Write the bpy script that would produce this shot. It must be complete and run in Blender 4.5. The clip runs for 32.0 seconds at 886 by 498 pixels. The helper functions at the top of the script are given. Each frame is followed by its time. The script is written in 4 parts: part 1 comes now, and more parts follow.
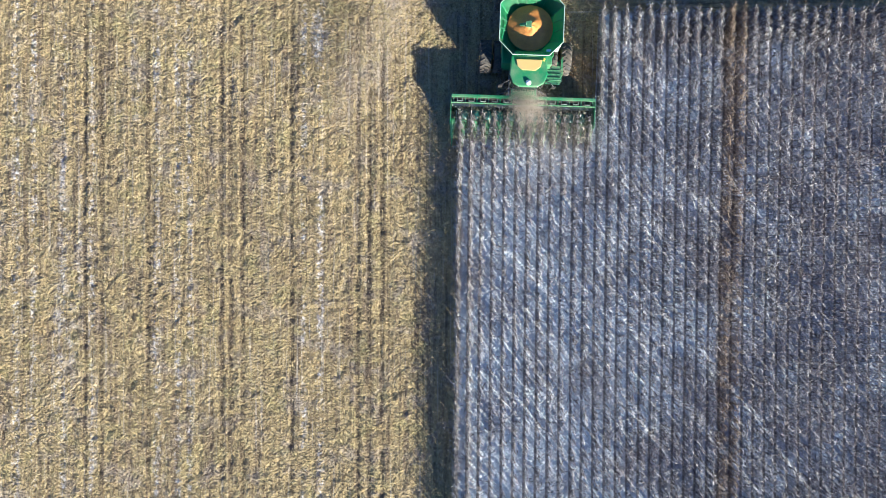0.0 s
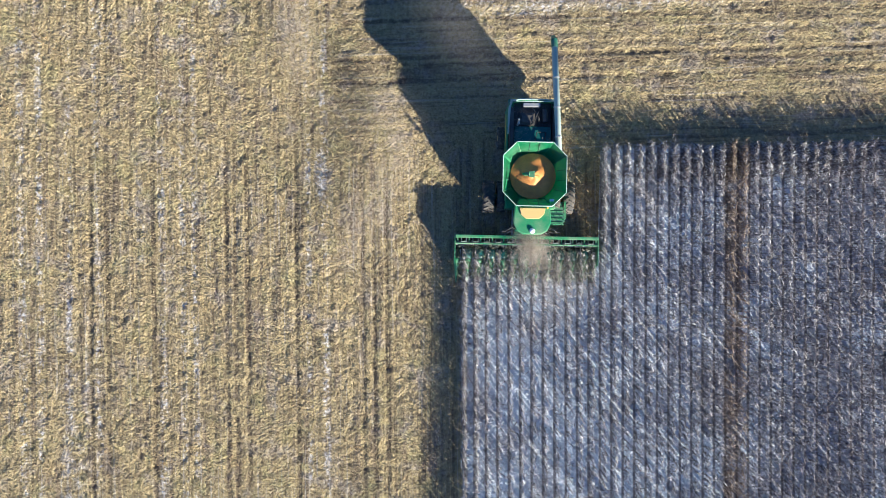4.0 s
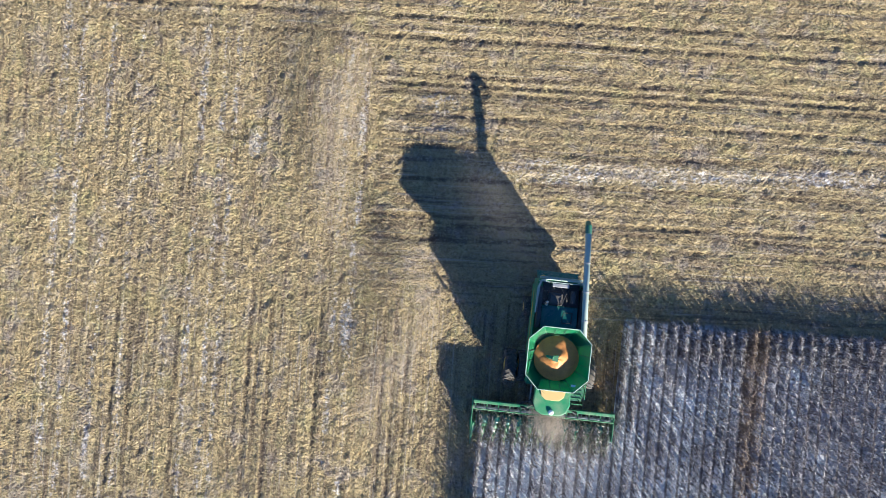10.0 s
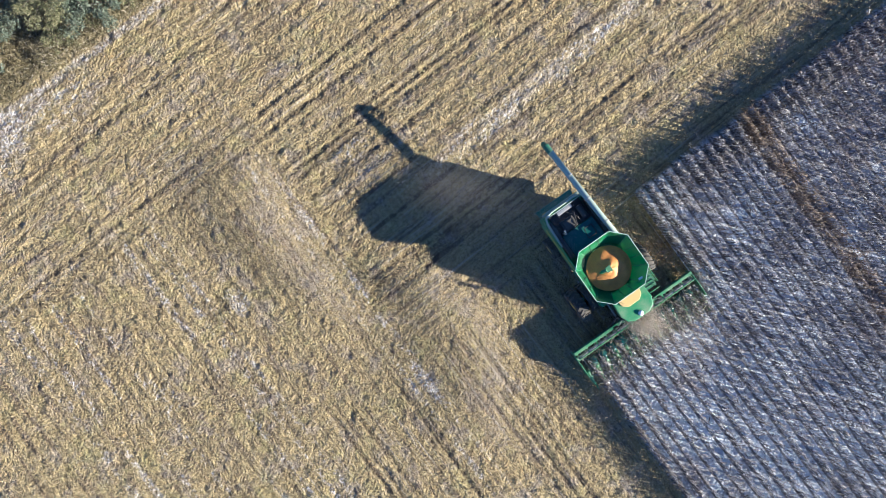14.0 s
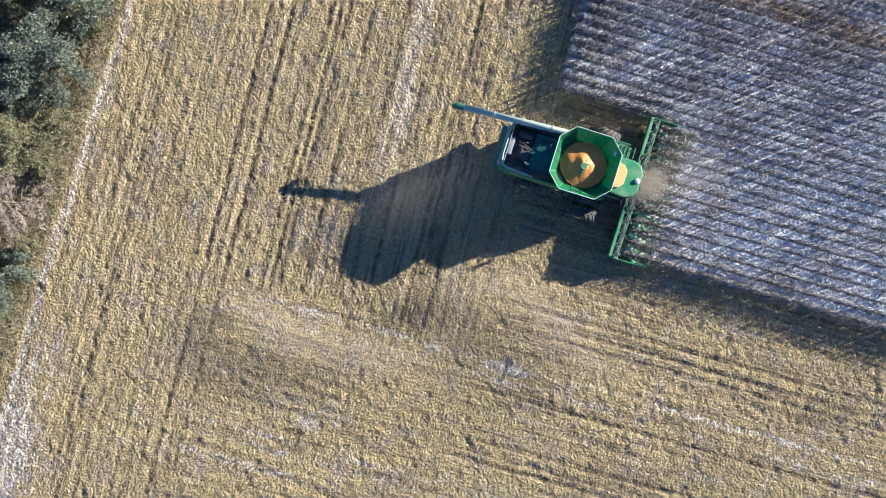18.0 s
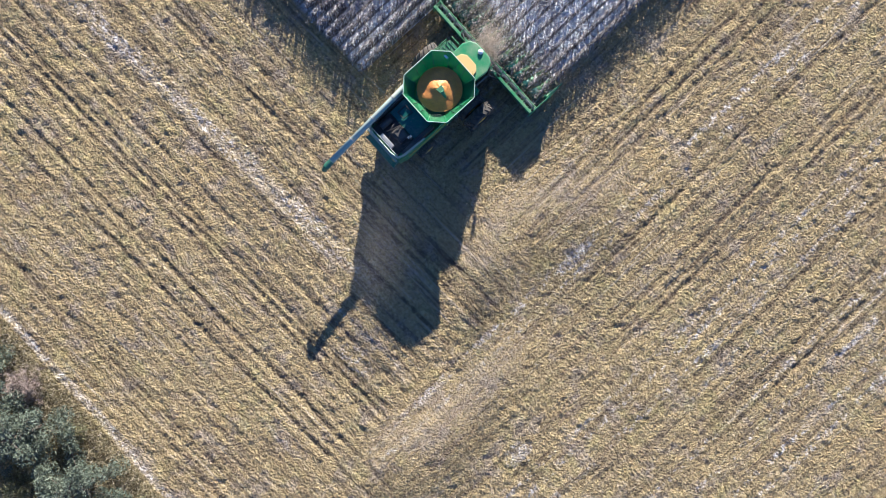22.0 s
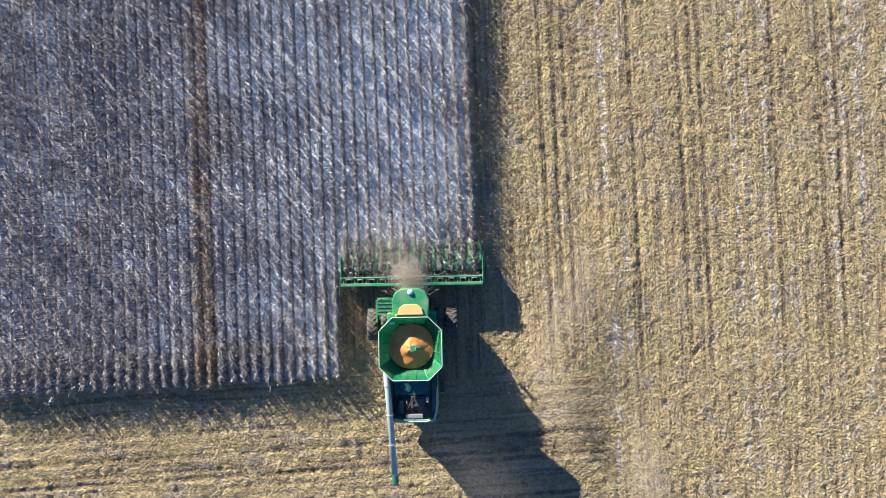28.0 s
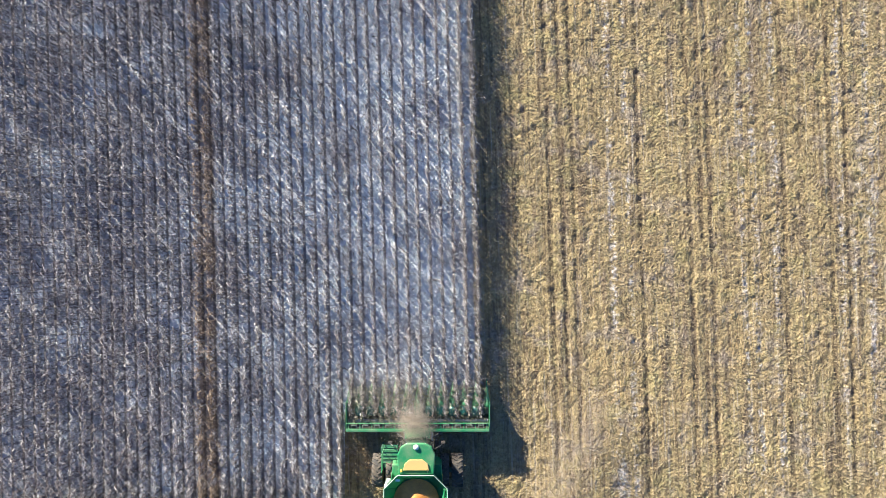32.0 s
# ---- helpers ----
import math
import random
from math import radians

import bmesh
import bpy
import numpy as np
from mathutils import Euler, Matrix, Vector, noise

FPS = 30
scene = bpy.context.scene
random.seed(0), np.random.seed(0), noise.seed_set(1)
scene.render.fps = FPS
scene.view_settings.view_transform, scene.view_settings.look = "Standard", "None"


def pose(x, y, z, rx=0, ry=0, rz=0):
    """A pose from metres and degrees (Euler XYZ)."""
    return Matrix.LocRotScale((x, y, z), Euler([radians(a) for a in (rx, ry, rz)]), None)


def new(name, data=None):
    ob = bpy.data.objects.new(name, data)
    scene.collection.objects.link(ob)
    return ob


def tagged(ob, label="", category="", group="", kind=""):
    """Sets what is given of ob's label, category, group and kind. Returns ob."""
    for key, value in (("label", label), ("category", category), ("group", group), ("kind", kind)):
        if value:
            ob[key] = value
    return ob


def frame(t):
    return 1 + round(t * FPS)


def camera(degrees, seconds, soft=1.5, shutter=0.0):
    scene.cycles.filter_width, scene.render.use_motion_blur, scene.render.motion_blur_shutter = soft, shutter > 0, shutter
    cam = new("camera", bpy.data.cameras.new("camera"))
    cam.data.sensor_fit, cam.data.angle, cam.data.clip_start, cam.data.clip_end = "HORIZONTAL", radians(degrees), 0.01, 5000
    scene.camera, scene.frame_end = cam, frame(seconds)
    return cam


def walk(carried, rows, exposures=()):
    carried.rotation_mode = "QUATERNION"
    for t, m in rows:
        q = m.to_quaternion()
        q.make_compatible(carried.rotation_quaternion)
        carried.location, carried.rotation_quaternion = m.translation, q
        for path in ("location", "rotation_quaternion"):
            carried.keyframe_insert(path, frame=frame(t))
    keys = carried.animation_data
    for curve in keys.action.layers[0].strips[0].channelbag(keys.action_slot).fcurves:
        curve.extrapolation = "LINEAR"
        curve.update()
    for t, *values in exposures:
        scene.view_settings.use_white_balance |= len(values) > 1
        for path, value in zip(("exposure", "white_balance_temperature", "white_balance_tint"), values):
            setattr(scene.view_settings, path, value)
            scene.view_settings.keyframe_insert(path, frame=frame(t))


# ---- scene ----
cam = camera(70, 32.0, soft=0.95)

# seconds, x, y, z, tilt about x, tilt about y, turn about z
PATH = [
    (0, -0.350, -15.800, 42.044, -0.212, 0.064, 2.001),
    (0.5, -0.404, -14.753, 42.033, -0.210, 0.062, 2.770),
    (1, -0.466, -13.706, 42.024, -0.209, 0.060, 3.165),
    (1.5, -0.544, -12.655, 42.014, -0.209, 0.058, 3.228),
    (2, -0.635, -11.565, 42.007, -0.206, 0.057, 3.207),
    (2.5, -0.734, -10.431, 42.023, -0.204, 0.061, 3.113),
    (4.5, -1.001, -5.604, 42.290, -0.088, 0.033, 0.749),
    (5, -1.050, -4.443, 42.368, -0.091, 0.033, 0.688),
    (5.5, -1.092, -3.294, 42.445, -0.095, 0.035, 0.637),
    (6, -1.120, -2.149, 42.521, -0.099, 0.035, 0.613),
    (6.5, -1.159, -1.034, 42.600, -0.097, 0.029, 0.587),
    (7, -1.285, -0.044, 42.653, -0.105, 0.024, 0.570),
    (7.5, -1.552, 0.821, 42.666, -0.110, 0.033, 0.592),
    (8, -1.879, 1.540, 42.661, -0.123, 0.036, 2.585),
    (8.5, -2.224, 2.160, 42.650, -0.135, 0.035, 3.740),
    (9, -2.567, 2.720, 42.630, -0.144, 0.032, 5.666),
    (9.5, -2.909, 3.249, 42.608, -0.154, 0.031, 6.077),
    (10, -3.224, 3.781, 42.573, -0.155, 0.035, 6.090),
    (10.5, -3.456, 4.292, 42.529, -0.142, 0.037, 4.030),
    (11, -3.564, 4.644, 42.487, -0.136, 0.035, -0.110),
    (11.5, -3.543, 4.758, 42.451, -0.149, 0.027, -7.581),
    (12, -3.448, 4.748, 42.430, -0.160, 0.019, -15.019),
    (12.5, -3.342, 4.711, 42.401, -0.162, 0.016, -21.150),
    (13, -3.260, 4.667, 42.351, -0.166, 0.017, -26.242),
    (13.5, -3.186, 4.640, 42.287, -0.165, 0.019, -31.029),
    (14, -3.113, 4.609, 42.217, -0.166, 0.018, -35.198),
    (14.5, -3.042, 4.578, 42.137, -0.166, 0.015, -39.249),
    (16.5, -2.904, 4.497, 41.653, -0.200, 0.051, -55.691),
    (17, -2.851, 4.441, 41.594, -0.203, 0.048, -61.825),
    (17.5, -2.802, 4.373, 41.581, -0.205, 0.051, -66.953),
    (18, -2.769, 4.290, 41.594, -0.211, 0.049, -72.667),
    (18.5, -2.755, 4.218, 41.614, -0.217, 0.051, -79.841),
    (19, -2.747, 4.163, 41.634, -0.221, 0.053, -87.104),
    (19.5, -2.749, 4.122, 41.674, -0.223, 0.058, -94.419),
    (20, -2.773, 4.080, 41.748, -0.232, 0.061, -101.556),
    (20.5, -2.786, 4.047, 41.833, -0.236, 0.065, -109.118),
    (21, -2.796, 4.023, 41.914, -0.238, 0.071, -116.793),
    (21.5, -2.827, 3.992, 42.009, -0.245, 0.075, -124.207),
    (22, -2.839, 3.918, 42.134, -0.272, 0.083, -132.001),
    (22.5, -2.658, 3.641, 42.263, -0.282, 0.099, -140.829),
    (23, -2.252, 3.050, 42.378, -0.271, 0.112, -149.868),
    (23.5, -1.688, 2.187, 42.481, -0.254, 0.125, -158.640),
    (24, -1.043, 1.155, 42.575, -0.237, 0.139, -165.404),
    (24.5, -0.386, 0.051, 42.665, -0.230, 0.155, -167.033),
    (25, 0.208, -1.112, 42.733, -0.224, 0.165, -170.940),
    (25.5, 0.692, -2.313, 42.759, -0.219, 0.172, -176.178),
    (27.5, 2.057, -7.169, 42.595, -0.154, 0.178, -181.042),
    (28, 2.257, -8.376, 42.532, -0.151, 0.169, -181.021),
    (28.5, 2.386, -9.573, 42.458, -0.148, 0.162, -180.954),
    (29, 2.493, -10.767, 42.383, -0.143, 0.162, -180.932),
    (29.5, 2.567, -11.956, 42.316, -0.138, 0.159, -180.888),
    (30, 2.623, -13.131, 42.256, -0.136, 0.160, -180.818),
    (30.5, 2.653, -14.305, 42.207, -0.131, 0.159, -180.745),
    (31, 2.662, -15.470, 42.159, -0.131, 0.155, -180.596),
    (31.5, 2.674, -16.643, 42.114, -0.129, 0.155, -180.393),
    (32, 2.686, -17.826, 42.077, -0.128, 0.154, -180.099),
]
EXPOSURES = [(0.0, 2.15, 4960.0, 15.0), (9.0, 2.08, 4900.0, 17.0), (18.0, 2.12, 4930.0, 18.0), (24.0, 2.02, 4960.0, 22.0), (28.0, 2.13, 5080.0, 18.0), (32.0, 2.18, 5200.0, 17.0)]
walk(cam, [(r[0], pose(*r[1:])) for r in PATH], EXPOSURES)

# ---- world and sun ----
SUN_ELEVATION = 16.8
SHADOW_AZIMUTH = 129.5  # direction in which shadows fall, from +x

world = bpy.data.worlds.new("sky")
scene.world = world
world.use_nodes = True
wn = world.node_tree.nodes
wl = world.node_tree.links
sky = wn.new("ShaderNodeTexSky")
sky.sky_type = "NISHITA"
sky.sun_disc = False
sky.sun_elevation = radians(SUN_ELEVATION)
# the sky's rotation runs clockwise from +y
sky.sun_rotation = radians(90 - (SHADOW_AZIMUTH + 180))
sky.air_density, sky.dust_density, sky.ozone_density = 1.0, 0.1, 4.5
wn["Background"].inputs["Strength"].default_value = 0.043
wl.new(sky.outputs["Color"], wn["Background"].inputs["Color"])

sun_data = bpy.data.lights.new("sun", "SUN")
sun_data.energy = 5.0
sun_data.angle = radians(0.53)
sun_data.color = (1.0, 0.835, 0.53)
sun = new("sun", sun_data)
sun_way = Vector((
    math.cos(radians(SHADOW_AZIMUTH)) * math.cos(radians(SUN_ELEVATION)),
    math.sin(radians(SHADOW_AZIMUTH)) * math.cos(radians(SUN_ELEVATION)),
    -math.sin(radians(SUN_ELEVATION))))
sun.rotation_mode = "QUATERNION"
sun.rotation_quaternion = sun_way.to_track_quat("-Z", "Y")
sun.location = (30, -35, 25)

# ---- plan ----
PITCH = 0.762          # row spacing
CORN_X0, CORN_X1 = -0.1, 34.2
ROW_LEAN = -0.02      # the rows drift sideways down the field
CUT_Y, CUT_ROWS = -6.8, 12   # the pass that the machine has begun
CORN_Y0, CORN_SLOPE = -38.0, 0.033   # far end; skew of the headland edge
FENCE_Y = 28.75        # pale strip at the edge of the scrub
FIELD_RUTS = (-4.7, -5.55, -6.3, -10.7, -14.0, -14.8, -15.4, -20.3, -23.4, -24.5)   # dark lines up the field, where they cross y = -9
FIELD_PALE = ((-8.8, 0.12), (-9.9, 0.05), (-17.5, 0.05), (-18.3, 0.07), (-19.7, 0.13), (-24.05, 0.05), (-25.95, 0.08), (-27.9, 0.10), (-29.1, 0.14))   # frosted lines and their half widths
FIELD_LEAN = 0.033     # those lines drift off square
HEADLAND_RUTS = (4.45, 5.45, 6.0, 8.5, 10.7, 12.85, 14.4, 14.9, 15.5, 18.0, 19.4, 25.2)
rng = np.random.default_rng(7)


def headland_edge(x):
    return CORN_SLOPE * x


# ---- material helpers ----
class Nodes:
    """A small writer of node trees."""

    def __init__(self, name):
        self.mat = bpy.data.materials.new(name)
        self.mat.use_nodes = True
        self.n = self.mat.node_tree.nodes
        self.l = self.mat.node_tree.links
        self.bsdf = self.n["Principled BSDF"]

    def put(self, socket, value):
        if isinstance(value, bpy.types.NodeSocket):
            self.l.new(value, socket)
        elif isinstance(value, tuple) and len(value) == 3 and socket.type == "RGBA":
            socket.default_value = (*value, 1)
        else:
            socket.default_value = value

    def math(self, op, a, b=0.0, c=0.0, clamp=False):
        m = self.n.new("ShaderNodeMath")
        m.operation, m.use_clamp = op, clamp
        for s, v in zip(m.inputs, (a, b, c)):
            self.put(s, v)
        return m.outputs[0]

    def step(self, value, lo, hi, out0=0.0, out1=1.0):
        m = self.n.new("ShaderNodeMapRange")
        m.interpolation_type = "SMOOTHSTEP"
        for s, v in zip(m.inputs, (value, lo, hi, out0, out1)):
            self.put(s, v)
        return m.outputs[0]

    def noise(self, vector, scale, detail=3.0, rough=0.55, distort=0.0):
        m = self.n.new("ShaderNodeTexNoise")
        self.put(m.inputs["Vector"], vector)
        m.inputs["Scale"].default_value, m.inputs["Detail"].default_value = scale, detail
        m.inputs["Roughness"].default_value, m.inputs["Distortion"].default_value = rough, distort
        return m.outputs["Fac"]

    def noise_colour(self, vector, scale, detail=3.0, rough=0.55):
        m = self.n.new("ShaderNodeTexNoise")
        self.put(m.inputs["Vector"], vector)
        m.inputs["Scale"].default_value, m.inputs["Detail"].default_value = scale, detail
        m.inputs["Roughness"].default_value = rough
        return m.outputs["Color"]

    def mix(self, fac, a, b):
        m = self.n.new("ShaderNodeMix")
        m.data_type = "RGBA"
        self.put(m.inputs[0], fac), self.put(m.inputs[6], a), self.put(m.inputs[7], b)
        return m.outputs[2]

    def ramp(self, fac, stops):
        m = self.n.new("ShaderNodeValToRGB")
        e = m.color_ramp.elements
        while len(e) < len(stops):
            e.new(0.5)
        for k, (at, col) in zip(e, stops):
            k.position, k.color = at, (*col, 1)
        self.put(m.inputs[0], fac)
        return m.outputs[0]

    def coords(self):
        return self.n.new("ShaderNodeTexCoord").outputs["Object"]

    def vector(self, x, y, z=0.0):
        m = self.n.new("ShaderNodeCombineXYZ")
        for s, v in zip(m.inputs, (x, y, z)):
            self.put(s, v)
        return m.outputs[0]

    def split(self, v):
        m = self.n.new("ShaderNodeSeparateXYZ")
        self.put(m.inputs[0], v)
        return m.outputs

    def island(self):
        return self.n.new("ShaderNodeNewGeometry").outputs["Random Per Island"]

    def bump(self, height, strength, distance):
        m = self.n.new("ShaderNodeBump")
        self.put(m.inputs["Height"], height)
        m.inputs["Strength"].default_value, m.inputs["Distance"].default_value = strength, distance
        self.l.new(m.outputs[0], self.bsdf.inputs["Normal"])

    def done(self, color, rough=0.8, metal=0.0, spec=0.3):
        self.put(self.bsdf.inputs["Base Color"], color)
        self.put(self.bsdf.inputs["Roughness"], rough)
        self.put(self.bsdf.inputs["Metallic"], metal)
        self.put(self.bsdf.inputs["Specular IOR Level"], spec)
        return self.mat


def ground_material():
    m = Nodes("harvested_soil_and_residue")
    co = m.coords()
    x, y, _ = m.split(co)
    wob = m.math("MULTIPLY", m.math("SUBTRACT", m.noise(co, 0.18, 3), 0.5), 9.0)
    # where the rows run across (the headland) and where they run up the field
    h1 = m.step(m.math("ADD", x, wob), -10.5, -6.5)
    h2 = m.step(m.math("ADD", y, m.math("MULTIPLY", wob, 0.4)), -0.8, 1.2)
    head = m.math("MAXIMUM", m.math("MULTIPLY", h1, h2), m.step(m.math("ADD", y, m.math("MULTIPLY", wob, 0.7)), 13.5, 20.5))
    # a ragged border between the two directions
    head = m.step(m.math("ADD", head, m.math("MULTIPLY", m.math("SUBTRACT", m.noise(co, 1.6, 4, 0.7), 0.5), 0.9)), 0.47, 0.53)
    yy = m.math("SUBTRACT", y, m.math("MULTIPLY", x, 0.05))
    xl = m.math("ADD", x, m.math("MULTIPLY", m.math("ADD", y, 9.0), FIELD_LEAN))
    u = m.math("ADD", m.math("MULTIPLY", xl, m.math("SUBTRACT", 1.0, head)), m.math("MULTIPLY", yy, head))
    v = m.math("ADD", m.math("MULTIPLY", y, m.math("SUBTRACT", 1.0, head)), m.math("MULTIPLY", x, head))
    weave = m.math("MULTIPLY", m.math("SUBTRACT", m.noise(co, 0.5, 2), 0.5), 0.35)
    uw = m.math("ADD", u, weave)
    streak = m.noise(m.vector(m.math("MULTIPLY", uw, 1.7), m.math("MULTIPLY", v, 0.12), m.math("MULTIPLY", head, 9.0)), 1.0, 4, 0.6)
    broad = m.noise(m.vector(m.math("MULTIPLY", uw, 0.45), m.math("MULTIPLY", v, 0.03), m.math("MULTIPLY", head, 5.0)), 1.0, 2)
    mott = m.noise(co, 0.35, 5, 0.65)
    grain = m.noise(co, 4.6, 6, 0.68)
    chips = m.noise(co, 26.0, 4, 0.6)
    gold = m.ramp(m.math("ADD", m.math("MULTIPLY", grain, 0.55), m.math("MULTIPLY", chips, 0.45)), [
        (0.34, (0.13, 0.095, 0.05)), (0.44, (0.29, 0.22, 0.11)), (0.56, (0.44, 0.345, 0.17)), (0.74, (0.64, 0.53, 0.31))])
    soil = m.ramp(grain, [(0.3, (0.085, 0.062, 0.043)), (0.7, (0.24, 0.18, 0.125))])
    col = m.mix(m.math("MULTIPLY", m.step(streak, 0.50, 0.66), 0.75), gold, soil)
    col = m.mix(m.math("MULTIPLY", m.step(mott, 0.50, 0.72), 0.35), col, (0.25, 0.19, 0.13))
    # broken dark row lines: soil, with stubble's shadow dashes put into the colour
    phase = m.math("ADD", m.math("DIVIDE", m.math("ADD", u, m.math("MULTIPLY", weave, 0.35)), PITCH), m.math("MULTIPLY", head, 0.5 - 0.9 / PITCH))
    sown = m.math("ABSOLUTE", m.math("SUBTRACT", m.math("FRACT", phase), 0.5))
    broken = m.step(m.noise(m.vector(m.math("MULTIPLY", u, 0.8), m.math("MULTIPLY", v, 0.28), m.math("MULTIPLY", head, 3.0)), 1.0, 5, 0.7), 0.46, 0.60)
    col = m.mix(m.math("MULTIPLY", m.step(sown, 0.17, 0.05), m.math("MULTIPLY", broken, 0.6)), col, (0.075, 0.055, 0.038))
    thread = m.noise(m.vector(m.math("MULTIPLY", u, 5.0), m.math("MULTIPLY", v, 0.10), m.math("MULTIPLY", head, 4.0)), 1.0, 3, 0.6)
    keen = m.math("SUBTRACT", 1.0, m.math("MULTIPLY", m.math("MULTIPLY", m.step(m.math("ADD", y, m.math("MULTIPLY", wob, 0.5)), -3.0, 2.0), m.math("SUBTRACT", 1.0, head)), 0.8))
    col = m.mix(m.math("MULTIPLY", m.step(thread, 0.55, 0.68), m.math("MULTIPLY", keen, 0.6)), col, (0.12, 0.09, 0.06))
    col = m.mix(m.math("MULTIPLY", m.step(thread, 0.42, 0.32), m.math("MULTIPLY", keen, 0.5)), col, (0.50, 0.44, 0.34))
    hx, hy, _ = m.split(m.noise_colour(co, 0.55, 4, 0.65))
    col = m.mix(m.math("MULTIPLY", m.step(hx, 0.50, 0.66), 0.5), col, m.ramp(grain, [(0.35, (0.13, 0.108, 0.095)), (0.65, (0.42, 0.36, 0.31))]))
    col = m.mix(m.math("MULTIPLY", m.step(hy, 0.52, 0.68), 0.45), col, m.ramp(grain, [(0.35, (0.14, 0.12, 0.05)), (0.65, (0.48, 0.42, 0.18))]))
    # pale dusty strips with a mottled edge
    pale_col = m.ramp(grain, [(0.38, (0.24, 0.20, 0.17)), (0.50, (0.46, 0.43, 0.41)), (0.66, (0.74, 0.73, 0.74))])
    pale = m.math("MULTIPLY", m.step(broad, 0.62, 0.70), m.step(m.noise(co, 1.3, 5, 0.7), 0.44, 0.62))

    def near(value, half, soft):
        return m.step(m.math("ABSOLUTE", value), half + soft, half)

    def spot(cx, cy, rx, ry):
        d = m.math("ADD", m.math("POWER", m.math("DIVIDE", m.math("SUBTRACT", x, cx), rx), 2.0),
                   m.math("POWER", m.math("DIVIDE", m.math("SUBTRACT", y, cy), ry), 2.0))
        return m.step(d, 1.4, 0.5)

    rag = m.step(m.math("ADD", m.math("MULTIPLY", m.noise(co, 2.3, 6, 0.75), 0.6), m.math("MULTIPLY", m.noise(m.vector(m.math("MULTIPLY", u, 1.2), m.math("MULTIPLY", v, 0.3)), 1.0, 4, 0.65), 0.4)), 0.48, 0.60)
    marks = m.math("MULTIPLY", near(m.math("ADD", m.math("SUBTRACT", m.math("SUBTRACT", y, m.math("MULTIPLY", x, 0.09)), 9.1), weave), 0.2, 0.9), m.step(x, -3.0, 3.0))
    left = m.math("SUBTRACT", 1.0, head)
    for line, half in FIELD_PALE:
        marks = m.math("MAXIMUM", marks, m.math("MULTIPLY", m.math("MULTIPLY", near(m.math("SUBTRACT", m.math("ADD", xl, m.math("MULTIPLY", weave, 0.6)), line), half, 0.25), left), 0.9))
    for s in ((-16.6, 9.5, 0.8, 1.1), (-9.2, -2.1, 0.5, 2.2), (-26.5, 27.6, 5.5, 2.6), (-18.0, 27.0, 3.0, 1.4), (-24.0, 7.5, 0.7, 1.6), (3.2, 9.6, 1.6, 0.9), (-4.5, 13.5, 1.3, 1.0)):
        marks = m.math("MAXIMUM", marks, m.math("MULTIPLY", spot(*s), 0.9))
    whole = m.math("MAXIMUM", m.math("MULTIPLY", spot(-16.6, 9.4, 0.45, 0.95), 0.8), spot(-9.2, -2.1, 0.35, 1.7))
    fence = near(m.math("ADD", m.math("SUBTRACT", y, FENCE_Y), m.math("MULTIPLY", wob, 0.10)), 0.10, 0.34)
    whole = m.math("MAXIMUM", whole, m.math("MULTIPLY", m.math("MAXIMUM", m.math("MULTIPLY", fence, 0.7), spot(-24.5, 27.9, 4.2, 1.7)), 1.0))
    line = m.math("MULTIPLY", near(m.math("ADD", m.math("SUBTRACT", m.math("SUBTRACT", y, m.math("MULTIPLY", x, 0.09)), 9.2), m.math("MULTIPLY", weave, 1.5)), 0.15, 0.55), m.step(x, -1.0, 6.0))
    whole = m.math("MAXIMUM", whole, m.math("MULTIPLY", line, 0.45))
    whole = m.math("MULTIPLY", whole, m.step(m.noise(co, 3.2, 6, 0.75), 0.36, 0.56))
    pale = m.math("MAXIMUM", m.math("MULTIPLY", pale, 0.65), m.math("MAXIMUM", whole, m.math("MULTIPLY", m.math("MAXIMUM", marks, fence), rag)))
    col = m.mix(m.math("MULTIPLY", pale, 0.7), col, pale_col)
    # dark wheel ruts
    worn = m.math("SUBTRACT", 1.0, m.math("MULTIPLY", m.math("MULTIPLY", m.step(m.math("ADD", y, m.math("MULTIPLY", wob, 0.5)), -3.0, 2.0), left), 0.7))
    ruts = None
    for line in FIELD_RUTS:
        r = m.math("MULTIPLY", near(m.math("SUBTRACT", m.math("ADD", xl, m.math("MULTIPLY", weave, 0.5)), line), 0.07, 0.17), left)
        ruts = r if ruts is None else m.math("MAXIMUM", ruts, r)
    ruts = m.math("MULTIPLY", ruts, worn)
    for line in HEADLAND_RUTS:
        r = m.math("MULTIPLY", near(m.math("SUBTRACT", m.math("ADD", yy, m.math("MULTIPLY", weave, 0.6)), line), 0.07, 0.17), head)
        ruts = m.math("MAXIMUM", ruts, r)
    for cx, cy, rad in ((-18.8, 8.4, 5.2), (-18.8, 8.4, 6.3), (-18.8, 8.4, 7.4)):
        d = m.math("SQRT", m.math("ADD", m.math("POWER", m.math("SUBTRACT", x, cx), 2.0), m.math("POWER", m.math("SUBTRACT", y, cy), 2.0)))
        r = m.math("MULTIPLY", m.math("MULTIPLY", near(m.math("ADD", m.math("SUBTRACT", d, rad), weave), 0.04, 0.24), 0.42), m.step(x, -15.5, -19.5))
        ruts = m.math("MAXIMUM", ruts, r)
    ruts = m.math("MULTIPLY", ruts, m.step(m.noise(co, 1.1, 4, 0.7), 0.36, 0.55))
    ruts = m.math("MAXIMUM", ruts, m.math("MULTIPLY", m.math("MAXIMUM", m.math("MAXIMUM", spot(-18.4, 10.0, 0.4, 1.0), spot(-17.4, 10.0, 0.3, 0.9)), spot(-17.9, 8.4, 0.3, 0.6)), m.step(m.noise(co, 2.6, 5, 0.7), 0.40, 0.55)))
